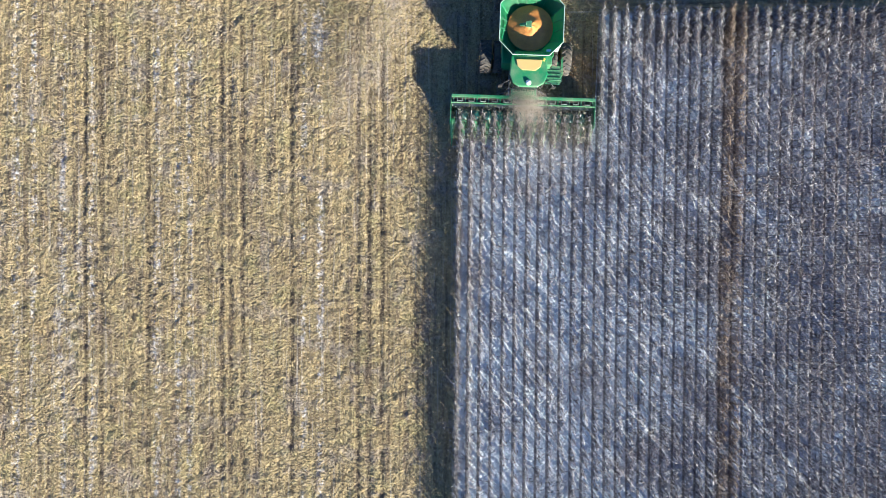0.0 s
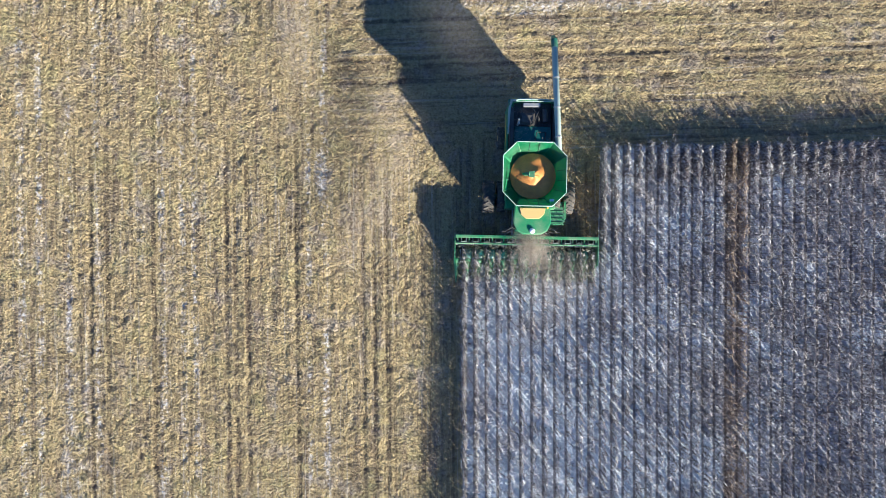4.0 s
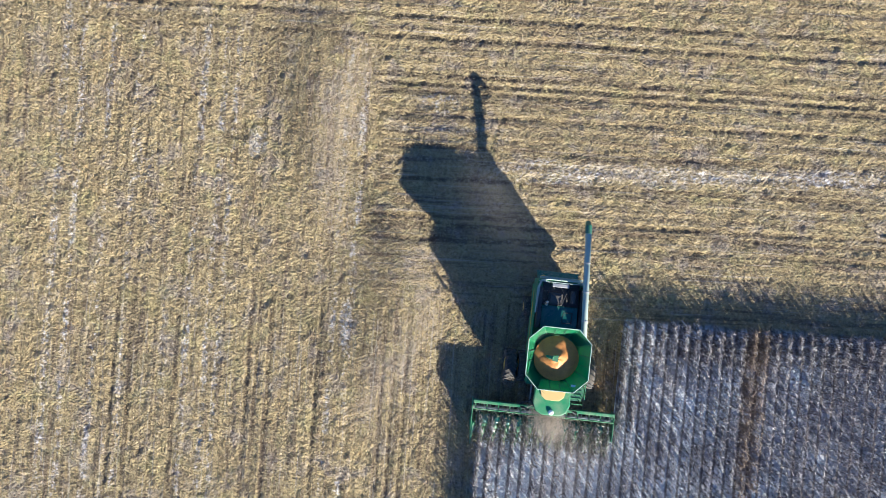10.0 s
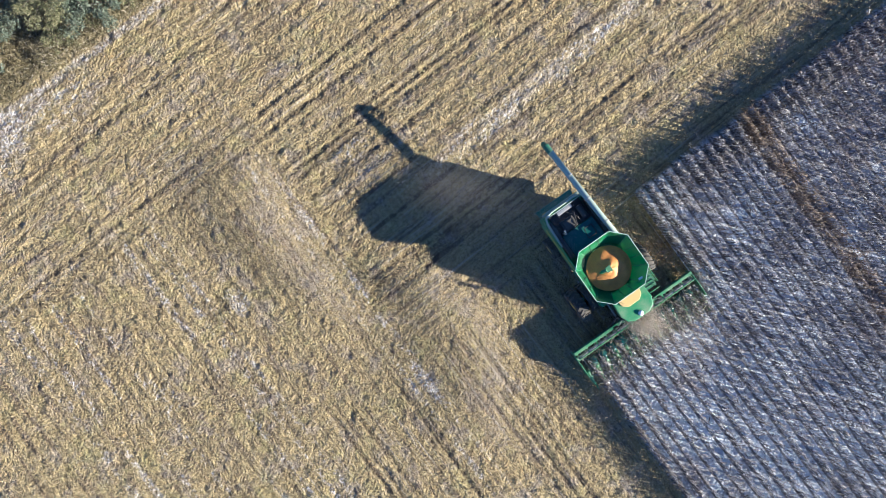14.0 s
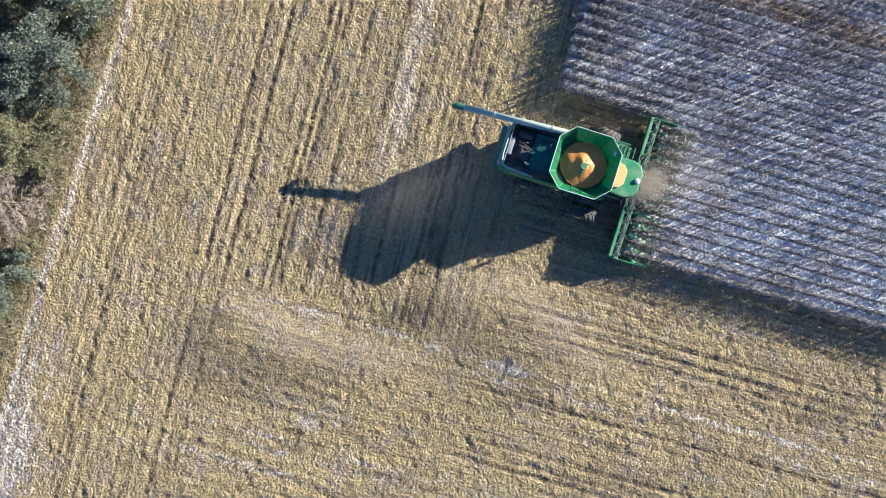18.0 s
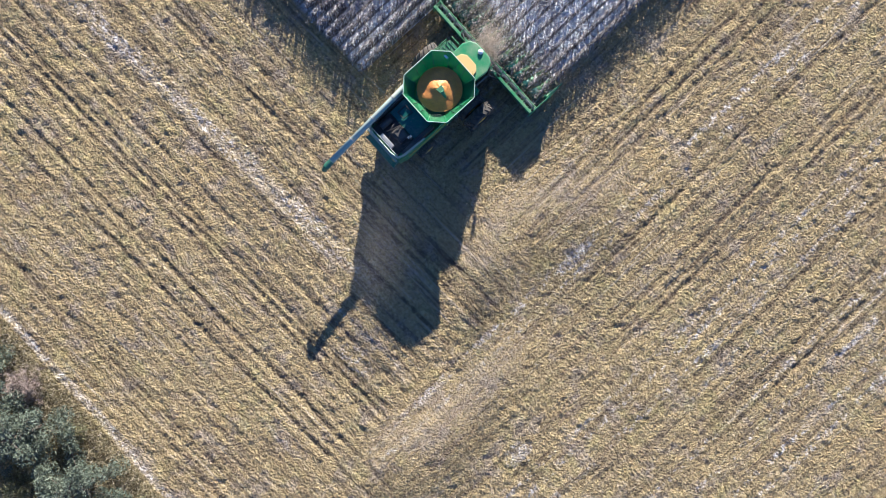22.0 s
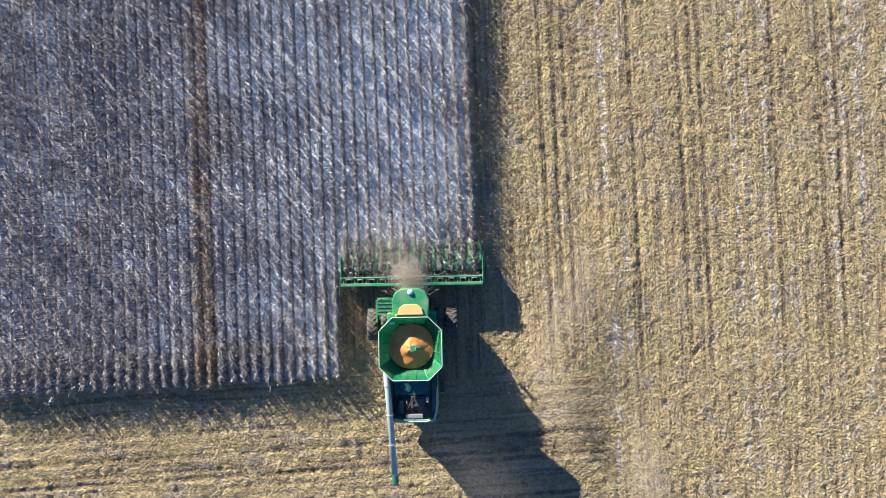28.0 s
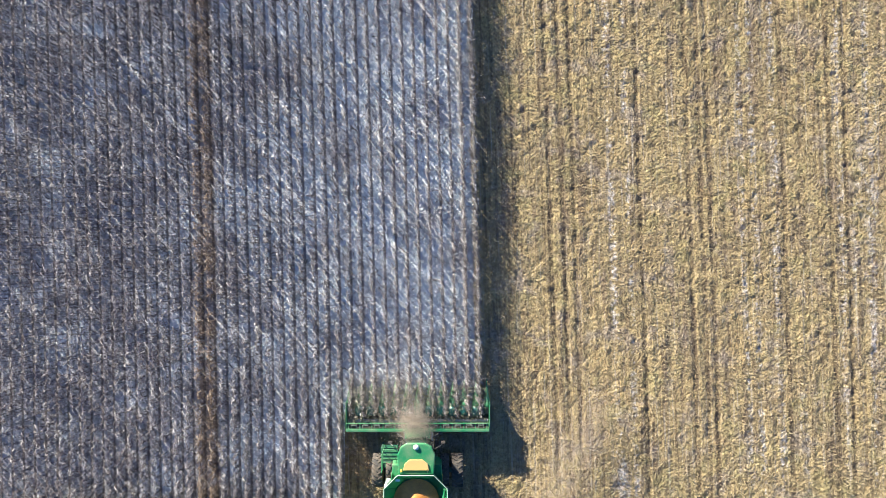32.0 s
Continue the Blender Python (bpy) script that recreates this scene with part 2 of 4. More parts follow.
    col = m.mix(m.math("MULTIPLY", ruts, 0.7), col, (0.09, 0.066, 0.045))
    # floor under the standing corn: thin pale frost, faintly bluish, over soil
    xs = m.math("SUBTRACT", x, m.math("MULTIPLY", m.math("MINIMUM", y, 0.0), ROW_LEAN))
    inpass = m.step(xs, CORN_X0 + CUT_ROWS * PITCH + 0.15, CORN_X0 + CUT_ROWS * PITCH + 0.4)
    far_end = m.math("MULTIPLY", inpass, m.math("MULTIPLY", x, CORN_SLOPE))
    far_end = m.math("ADD", far_end, m.math("MULTIPLY", m.math("SUBTRACT", 1.0, inpass), CUT_Y))
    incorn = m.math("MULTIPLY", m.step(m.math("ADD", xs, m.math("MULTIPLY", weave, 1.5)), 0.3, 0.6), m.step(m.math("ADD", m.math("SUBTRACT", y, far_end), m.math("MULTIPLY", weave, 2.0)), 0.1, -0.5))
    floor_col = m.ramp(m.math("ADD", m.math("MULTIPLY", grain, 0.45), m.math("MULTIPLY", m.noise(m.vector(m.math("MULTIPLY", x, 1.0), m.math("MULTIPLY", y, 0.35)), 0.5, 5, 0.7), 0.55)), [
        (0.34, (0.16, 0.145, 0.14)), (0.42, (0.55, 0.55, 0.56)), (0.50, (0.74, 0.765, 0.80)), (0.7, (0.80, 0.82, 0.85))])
    # darker deep in the field: less frost, plus the plants' self-shade in the colour
    floor_col = m.mix(m.math("MULTIPLY", m.step(m.math("ADD", m.noise(co, 0.22, 4, 0.65), m.step(x, 9.0, 22.0, 0.0, 0.17)), 0.46, 0.70), 0.62), floor_col, m.ramp(grain, [(0.3, (0.07, 0.055, 0.05)), (0.7, (0.30, 0.26, 0.25))]))
    band = near(m.math("ADD", m.math("SUBTRACT", xs, 18.2), m.math("MULTIPLY", weave, 0.6)), 0.5, 0.25)
    floor_col = m.mix(m.math("MULTIPLY", band, m.step(m.noise(co, 0.6, 4, 0.65), 0.36, 0.58, 0.25, 0.85)), floor_col, m.ramp(grain, [(0.35, (0.09, 0.066, 0.05)), (0.65, (0.34, 0.26, 0.19))]))
    # dark band along each row's foot: bare soil, with plant shade put into the colour
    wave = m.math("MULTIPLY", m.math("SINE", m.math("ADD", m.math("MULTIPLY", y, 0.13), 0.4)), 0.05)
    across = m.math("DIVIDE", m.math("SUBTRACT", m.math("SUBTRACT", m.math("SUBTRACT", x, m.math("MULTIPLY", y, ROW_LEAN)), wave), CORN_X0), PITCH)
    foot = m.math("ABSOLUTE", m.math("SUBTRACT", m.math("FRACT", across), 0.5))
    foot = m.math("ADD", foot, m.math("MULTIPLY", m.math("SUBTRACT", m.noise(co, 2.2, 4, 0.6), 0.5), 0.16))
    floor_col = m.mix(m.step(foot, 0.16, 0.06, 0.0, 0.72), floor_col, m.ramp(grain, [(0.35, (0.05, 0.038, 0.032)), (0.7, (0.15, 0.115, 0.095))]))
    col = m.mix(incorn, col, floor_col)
    # rough ground under the scrub
    wild = m.step(m.math("ADD", y, m.math("MULTIPLY", wob, 0.12)), FENCE_Y + 0.2, FENCE_Y + 0.7)
    wild_col = m.ramp(m.noise(co, 3.0, 6, 0.7), [(0.35, (0.06, 0.05, 0.028)), (0.55, (0.18, 0.145, 0.075)), (0.75, (0.34, 0.28, 0.16))])
    col = m.mix(m.math("MULTIPLY", wild, m.math("SUBTRACT", 1.0, m.math("MULTIPLY", m.math("MAXIMUM", spot(-26.5, 27.6, 5.5, 2.6), spot(-18.0, 28.5, 3.0, 1.4)), rag))), col, wild_col)
    ridge = m.math("MULTIPLY", m.math("SINE", m.math("MULTIPLY", uw, 2 * math.pi / PITCH)), 0.02)
    height = m.math("ADD", m.math("ADD", m.math("MULTIPLY", m.noise(co, 6.5, 3, 0.5), 0.34), m.math("MULTIPLY", chips, 0.03)),
                    m.math("ADD", ridge, m.math("SUBTRACT", m.math("MULTIPLY", streak, 0.12), m.math("MULTIPLY", ruts, 0.06))))
    m.bump(height, 1.0, 1.3)
    return m.done(col, 0.95, 0.0, 0.1)


def flake_material(name, stops, rough=0.7, trans=0.0, drift=False, patches=False):
    m = Nodes(name)
    co = m.coords()
    isl = m.island()
    col = m.ramp(isl, stops)
    dirt = m.noise(co, 14.0, 3)
    col = m.mix(m.math("MULTIPLY", dirt, 0.2 if patches else 0.35), col, (0.16, 0.12, 0.08))
    if patches:
        # stands of browner, less frosted leaves, more of them deep in the field
        x, y, _ = m.split(co)
        stand = m.math("ADD", m.noise(co, 0.22, 4, 0.65), m.step(x, 13.0, 27.0, 0.0, 0.17))
        # dark end of this ramp also stands in for shade among dense leaves
        col = m.mix(m.math("MULTIPLY", m.step(stand, 0.48, 0.72), 0.6), col, m.ramp(isl, [(0.0, (0.04, 0.030, 0.032)), (0.7, (0.15, 0.12, 0.12)), (1.0, (0.48, 0.44, 0.42))]))
    if drift:
        x, y, _ = m.split(co)
        head = m.math("MAXIMUM", m.math("MULTIPLY", m.step(x, -9.5, -7.0), m.step(y, -0.5, 1.0)), m.step(y, 17.0, 18.5))
        u = m.math("ADD", m.math("MULTIPLY", x, m.math("SUBTRACT", 1.0, head)), m.math("MULTIPLY", m.math("SUBTRACT", y, m.math("MULTIPLY", x, 0.06)), head))
        v = m.math("ADD", m.math("MULTIPLY", y, m.math("SUBTRACT", 1.0, head)), m.math("MULTIPLY", x, head))
        rows = m.noise(m.vector(m.math("MULTIPLY", u, 1.5), m.math("MULTIPLY", v, 0.16), m.math("MULTIPLY", head, 7.0)), 1.0, 4, 0.6)
        thread = m.noise(m.vector(m.math("MULTIPLY", m.math("ADD", u, m.math("MULTIPLY", m.math("MULTIPLY", m.math("ADD", y, 9.0), m.math("SUBTRACT", 1.0, head)), FIELD_LEAN)), 5.0), m.math("MULTIPLY", v, 0.10), m.math("MULTIPLY", head, 4.0)), 1.0, 3, 0.6)
        keen = m.math("SUBTRACT", 1.0, m.math("MULTIPLY", m.math("MULTIPLY", m.step(y, -3.0, 2.0), m.math("SUBTRACT", 1.0, head)), 0.8))
        col = m.mix(m.math("MULTIPLY", m.step(thread, 0.55, 0.68), m.math("MULTIPLY", keen, 0.55)), col, (0.13, 0.10, 0.068))
        col = m.mix(m.math("MULTIPLY", m.step(thread, 0.42, 0.32), m.math("MULTIPLY", keen, 0.4)), col, (0.52, 0.46, 0.36))
        big = m.noise(co, 0.22, 4, 0.6)
        col = m.mix(m.math("MULTIPLY", m.step(rows, 0.46, 0.66), m.math("MULTIPLY", keen, 0.65)), col, (0.13, 0.10, 0.068))
        col = m.mix(m.math("MULTIPLY", m.step(big, 0.42, 0.68), 0.45), col, (0.27, 0.245, 0.17))
        col = m.mix(m.math("MULTIPLY", m.step(m.noise(co, 0.31, 4, 0.6), 0.50, 0.68), 0.5), col, (0.47, 0.30, 0.11))
        gx, gy, _ = m.split(m.noise_colour(co, 0.55, 4, 0.65))
        col = m.mix(m.math("MULTIPLY", m.step(gx, 0.50, 0.68), 0.4), col, (0.36, 0.305, 0.265))
        col = m.mix(m.math("MULTIPLY", m.step(gy, 0.52, 0.68), 0.4), col, (0.42, 0.37, 0.15))
    if trans:
        tr = m.n.new("ShaderNodeBsdfTranslucent")
        mixs = m.n.new("ShaderNodeMixShader")
        m.put(tr.inputs[0], col)
        mixs.inputs[0].default_value = trans
        m.l.new(m.bsdf.outputs[0], mixs.inputs[1]), m.l.new(tr.outputs[0], mixs.inputs[2])
        m.l.new(mixs.outputs[0], m.n["Material Output"].inputs[0])
    return m.done(col, rough, 0.0, 0.2)


def paint_material(name, color, dust=(0.36, 0.30, 0.21), amount=0.35, rough=0.38, metal=0.0):
    """Painted steel under a film of field dust, with scratches and grime."""
    m = Nodes(name)
    co = m.coords()
    big = m.noise(co, 0.9, 4, 0.6)
    fine = m.noise(co, 22.0, 4, 0.7)
    f = m.math("MULTIPLY", m.step(m.math("ADD", m.math("MULTIPLY", big, 0.6), m.math("MULTIPLY", fine, 0.4)), 0.38, 0.72), amount)
    col = m.mix(f, color, dust)
    m.bump(fine, 0.12, 0.01)
    return m.done(col, m.math("ADD", rough, m.math("MULTIPLY", f, 0.8)), metal, 0.5)


def grain_material():
    m = Nodes("maize_kernels")
    co = m.coords()
    vor = m.n.new("ShaderNodeTexVoronoi")
    m.put(vor.inputs["Vector"], co)
    vor.inputs["Scale"].default_value = 70
    spots = m.noise(co, 2.5, 4, 0.6)
    col = m.ramp(m.math("ADD", m.math("MULTIPLY", vor.outputs["Distance"], 0.45), m.math("MULTIPLY", spots, 0.6)), [
        (0.2, (0.72, 0.33, 0.06)), (0.5, (0.55, 0.23, 0.045)), (0.8, (0.34, 0.13, 0.035))])
    m.bump(vor.outputs["Distance"], 0.5, 0.01)
    return m.done(col, 0.55, 0.0, 0.4)


def bark_material(name, a, b):
    m = Nodes(name)
    co = m.coords()
    x, y, z = m.split(co)
    n = m.noise(m.vector(m.math("MULTIPLY", x, 5.0), m.math("MULTIPLY", y, 5.0), m.math("MULTIPLY", z, 0.8)), 4.0, 5, 0.7)
    m.bump(n, 0.6, 0.03)
    return m.done(m.ramp(n, [(0.35, a), (0.7, b)]), 0.9, 0.0, 0.2)


GROUND = ground_material()
LITTER = flake_material("dry_maize_litter", [
    (0.0, (0.15, 0.11, 0.055)), (0.4, (0.33, 0.25, 0.125)), (0.85, (0.46, 0.36, 0.185)), (1.0, (0.58, 0.50, 0.33))], 0.85, drift=True)
STUB = flake_material("cut_maize_stalk", [(0.0, (0.28, 0.20, 0.10)), (1.0, (0.52, 0.42, 0.24))], 0.7)
LEAF = flake_material("dry_maize_leaf", [
    (0.0, (0.035, 0.029, 0.027)), (0.45, (0.12, 0.105, 0.10)), (0.70, (0.25, 0.23, 0.22)), (0.90, (0.55, 0.53, 0.51)), (1.0, (0.72, 0.71, 0.69))], 0.75, 0.12, patches=True)
TRASH = flake_material("torn_maize_leaf", [
    (0.0, (0.03, 0.045, 0.025)), (0.5, (0.09, 0.11, 0.06)), (0.8, (0.24, 0.23, 0.15)), (1.0, (0.62, 0.58, 0.48))], 0.7, 0.15)
BROWN_LEAF = flake_material("brown_maize_leaf", [
    (0.0, (0.06, 0.04, 0.026)), (0.6, (0.20, 0.14, 0.09)), (1.0, (0.52, 0.42, 0.31))], 0.6, 0.2)
CEDAR = flake_material("grey_green_needles", [
    (0.0, (0.032, 0.05, 0.034)), (0.6, (0.08, 0.115, 0.08)), (1.0, (0.19, 0.225, 0.175))], 0.6, 0.15)
OLIVE = flake_material("olive_leaves", [
    (0.0, (0.06, 0.068, 0.026)), (0.6, (0.155, 0.16, 0.07)), (1.0, (0.32, 0.29, 0.17))], 0.6, 0.2)
TWIG = flake_material("bare_grey_twigs", [(0.0, (0.16, 0.12, 0.10)), (1.0, (0.40, 0.33, 0.28))], 0.85)
WEED = flake_material("dry_brown_weeds", [
    (0.0, (0.05, 0.047, 0.024)), (0.35, (0.14, 0.125, 0.06)), (0.6, (0.21, 0.175, 0.10)), (0.85, (0.33, 0.28, 0.17)), (1.0, (0.52, 0.46, 0.37))], 0.8)
BARK = bark_material("rough_bark", (0.06, 0.045, 0.035), (0.20, 0.16, 0.125))

GREEN = paint_material("green_machine_paint", (0.025, 0.19, 0.068), amount=0.42)
GREEN_IN = paint_material("green_tank_lining", (0.022, 0.185, 0.070), amount=0.18, rough=0.32)
DEEP = paint_material("dark_green_paint", (0.012, 0.098, 0.055), amount=0.3)
PALE = paint_material("dusty_pale_steel", (0.26, 0.33, 0.28), amount=0.35, rough=0.45)
RIM = paint_material("pale_tank_rim", (0.36, 0.48, 0.38), amount=0.25, rough=0.5)
BLACK = paint_material("black_enamel", (0.012, 0.012, 0.013), amount=0.22, rough=0.5)
YELLOW = paint_material("yellow_machine_paint", (0.72, 0.46, 0.06), amount=0.2)
AMBER = paint_material("dust_covered_yellow_roof", (0.55, 0.38, 0.13), amount=0.35)
STEEL = paint_material("bare_worn_steel", (0.42, 0.41, 0.39), amount=0.35, rough=0.4, metal=0.7)
WHITE = paint_material("white_cover", (0.7, 0.7, 0.68), amount=0.2)
RUBBER = paint_material("dusty_tyre_rubber", (0.02, 0.02, 0.02), dust=(0.25, 0.20, 0.14), amount=0.75, rough=0.8)
# dark plastic of the row hoods; on the rear hood it stands for shade
HOOD = paint_material("dark_green_plastic_and_hood_shade", (0.012, 0.085, 0.07), amount=0.15, rough=0.22)
DUST = flake_material("airborne_dust", [(0.0, (0.50, 0.42, 0.33)), (1.0, (0.66, 0.57, 0.46))], 1.0, 0.4)
GRAIN = grain_material()
glass = Nodes("tinted_cab_glass")
glass.bsdf.inputs["Transmission Weight"].default_value = 0.6
GLASS = glass.done((0.05, 0.07, 0.07), 0.05, 0.0, 0.5)


# ---- mesh helpers ----
def quick_mesh(name, verts, quads, material):
    """A mesh of quads from two arrays."""
    me = bpy.data.meshes.new(name)
    verts, quads = np.asarray(verts, np.float32), np.asarray(quads, np.int32)
    me.vertices.add(len(verts))
    me.vertices.foreach_set("co", verts.ravel())
    me.loops.add(quads.size)
    me.loops.foreach_set("vertex_index", quads.ravel())
    me.polygons.add(len(quads))
    me.polygons.foreach_set("loop_start", np.arange(0, quads.size, 4, dtype=np.int32))
    me.update(calc_edges=True)
    me.materials.append(material)
    return me


def part(name, bm, material, parent, label="", smooth=False):
    """Links a bmesh as one mesh object under a thing or under a part."""
    me = bpy.data.meshes.new(name)
    bmesh.ops.recalc_face_normals(bm, faces=bm.faces)
    if smooth:
        for f in bm.faces:
            f.smooth = True
    bm.to_mesh(me)
    bm.free()
    me.materials.append(material)
    ob = new(name, me)
    ob.parent = parent
    if label:
        tagged(ob, label)
    return ob


def box(bm, c, s, bevel=0.02, turn=None):
    m = Matrix.Translation(c) @ (turn if turn is not None else Matrix()) @ Matrix.Diagonal((*s, 1))
    g = bmesh.ops.create_cube(bm, size=1.0, matrix=m)
    if bevel:
        vs = set(g["verts"])
        es = [e for e in bm.edges if e.verts[0] in vs and e.verts[1] in vs]
        bmesh.ops.bevel(bm, geom=es, offset=bevel, segments=2, affect="EDGES", profile=0.6)
    return bm


def boxes(*specs, bevel=0.02):
    bm = bmesh.new()
    for c, s in specs:
        box(bm, c, s, bevel)
    return bm


def tube(bm, points, radius, sides=8, cap=True):
    """A pipe along points; radius: one value, or one a point."""
    pts = [Vector(p) for p in points]
    rad = radius if isinstance(radius, (list, tuple)) else [radius] * len(pts)
    rings = []
    for k, p in enumerate(pts):
        d = (pts[min(k + 1, len(pts) - 1)] - pts[max(k - 1, 0)]).normalized()
        a = d.cross(Vector((0, 0, 1)) if abs(d.z) < 0.9 else Vector((1, 0, 0))).normalized()
        b = d.cross(a)
        rings.append([bm.verts.new(p + rad[k] * (math.cos(t) * a + math.sin(t) * b))
                      for t in (2 * math.pi * i / sides for i in range(sides))])
    for r, s in zip(rings, rings[1:]):
        for i in range(sides):
            bm.faces.new((r[i], r[(i + 1) % sides], s[(i + 1) % sides], s[i]))
    if cap:
        bm.faces.new(rings[0][::-1]), bm.faces.new(rings[-1])
    return bm


def pipe(points, radius, sides=8):
    return tube(bmesh.new(), points, radius, sides)


def loft(sections, closed=True, caps=True):
    """Skin over rings of equal length."""
    bm = bmesh.new()
    rings = [[bm.verts.new(p) for p in s] for s in sections]
    n = len(rings[0])
    for r, s in zip(rings, rings[1:]):
        for i in range(n if closed else n - 1):
            bm.faces.new((r[i], r[(i + 1) % n], s[(i + 1) % n], s[i]))
    if caps and closed:
        bm.faces.new(rings[0][::-1]), bm.faces.new(rings[-1])
    return bm


def slab(outline, z0, z1, bevel=0.03):
    bm = loft([[(x, y, z0) for x, y in outline], [(x, y, z1) for x, y in outline]])
    if bevel:
        bmesh.ops.bevel(bm, geom=list(bm.edges), offset=bevel, segments=2, affect="EDGES", profile=0.6)
    return bm


def thing(name, label, category, group="", kind=""):
    return tagged(new(name), label, category, group, kind)


# ---- ground ----
def build_ground():
    xs = np.r_[-900, -300, -120, np.arange(-60, -37, 1.0), np.arange(-37, 37.01, 0.14), np.arange(38, 61, 1.0), 120, 300, 900]
    ys = np.r_[-900, -300, -120, np.arange(-60, -43, 1.0), np.arange(-43, 38.01, 0.14), np.arange(39, 61, 1.0), 120, 300, 900]
    gx, gy = np.meshgrid(xs, ys)

    def lumps(seed, passes):
        """Soft random relief of unit spread."""
        f = np.random.default_rng(seed).normal(size=gx.shape)
        for _ in range(passes):
            f = (f + np.roll(f, 1, 0) + np.roll(f, -1, 0)) / 3
            f = (f + np.roll(f, 1, 1) + np.roll(f, -1, 1)) / 3
        return f / f.std()

    head = (gx > -8.5) & (gy > 0.3) | (gy > 17.8)
    across = np.where(head, gy - 0.05 * gx, gx + FIELD_LEAN * (gy + 9))
    turn = np.hypot(gx + 18.8, gy - 8.4)
    arc = (turn > 4.0) & (turn < 8.6) & (gx < -17.0)
    across = np.where(arc, turn, across)
    blend = np.where((gx < -8.5) & ~arc, np.clip((np.abs(gy - 17.8) - 0.5) / 2.5, 0, 1), 1.0)
    field = np.where(is_corn(gx, gy), 0.35, 1.0)
    z = 0.05 * np.sin(gx * 0.21 + 1.0) * np.sin(gy * 0.17) + 0.03 * np.sin(gx * 0.53 + gy * 0.31) - 0.06
    z = z + field * (0.017 * lumps(8, 0) + 0.022 * lumps(1, 1) + 0.008 * lumps(2, 4) + 0.012 * blend * np.sin(across * 2 * np.pi / PITCH + 0.8 * lumps(3, 12)) - 0.02)
    for line in FIELD_RUTS:
        z = z - 0.05 * ~head * np.clip(1.0 - (gy + 3.0) / 5.0, 0.3, 1.0) * np.clip(lumps(6, 14) + 0.6, 0, 1.2) * np.exp(-((gx + FIELD_LEAN * (gy + 9) - line + 0.04 * lumps(4, 12)) / 0.14) ** 2)
    for line in HEADLAND_RUTS:
        z = z - 0.05 * head * np.clip(lumps(7, 14) + 0.7, 0, 1.2) * np.exp(-((across - line + 0.04 * lumps(5, 12)) / 0.14) ** 2)
    for cx, cy, rx, ry in ((-18.4, 10.0, 0.35, 0.9), (-17.4, 10.0, 0.25, 0.8), (-17.9, 8.4, 0.25, 0.6)):
        z = z - 0.06 * np.exp(-((gx - cx) / rx) ** 2 - ((gy - cy) / ry) ** 2)
    z[(np.abs(gx) > 60) | (np.abs(gy) > 60)] = -0.06
    v = np.stack([gx, gy, z], -1).reshape(-1, 3)
    n = len(xs)
    i = (np.arange(len(ys) - 1)[:, None] * n + np.arange(n - 1)).ravel()
    me = quick_mesh("ground", v, np.stack([i, i + 1, i + n + 1, i + n], 1), GROUND)
    me.polygons.foreach_set("use_smooth", np.ones(len(me.polygons), bool))
    tagged(new("ground", me), "harvested maize field with tan crop residue and wheel ruts", "field", kind="structure")


def lie(x, y):
    """Height of the ground."""
    return 0.05 * np.sin(x * 0.21 + 1.0) * np.sin(y * 0.17) + 0.03 * np.sin(x * 0.53 + y * 0.31) - 0.06


def is_corn(x, y, grow=0.0):
    xs = x - ROW_LEAN * np.minimum(y, 0.0)
    end = np.where(xs < CORN_X0 + CUT_ROWS * PITCH, CUT_Y, headland_edge(x))
    return (xs > CORN_X0 - grow) & (y < end + grow)


def flakes(name, x, y, length, width, lift, tilt, material, label, category, angle=None):
    """Bent strips of dry leaf and husk that lie on the ground, in one mesh."""
    n = len(x)
    a = rng.uniform(0, 2 * np.pi, n) if angle is None else angle
    t = rng.normal(0, tilt, n)
    r = rng.normal(0, 0.5, n)
    d = np.stack([np.cos(a) * np.cos(t), np.sin(a) * np.cos(t), np.sin(t)], 1)
    s = np.stack([-np.sin(a) * np.cos(r), np.cos(a) * np.cos(r), np.sin(r)], 1)
    c = np.stack([x, y, lie(x, y) + lift], 1)
    lv, wv = (length / 2)[:, None], (width / 2)[:, None]
    up = np.zeros((n, 3))
    up[:, 2] = length * rng.uniform(0.03, 0.16, n)
    v = np.stack([c - d * lv - s * wv * 0.6, c - d * lv + s * wv * 0.6,
                  c + up - s * wv, c + up + s * wv,
                  c + d * lv - s * wv * 0.5, c + d * lv + s * wv * 0.5], 1).reshape(-1, 3)
    k = np.arange(n)[:, None] * 6
    q = np.concatenate([k + [0, 2, 3, 1], k + [2, 4, 5, 3]])
    return tagged(new(name, quick_mesh(name, v, q, material)), label, category, kind="stuff")


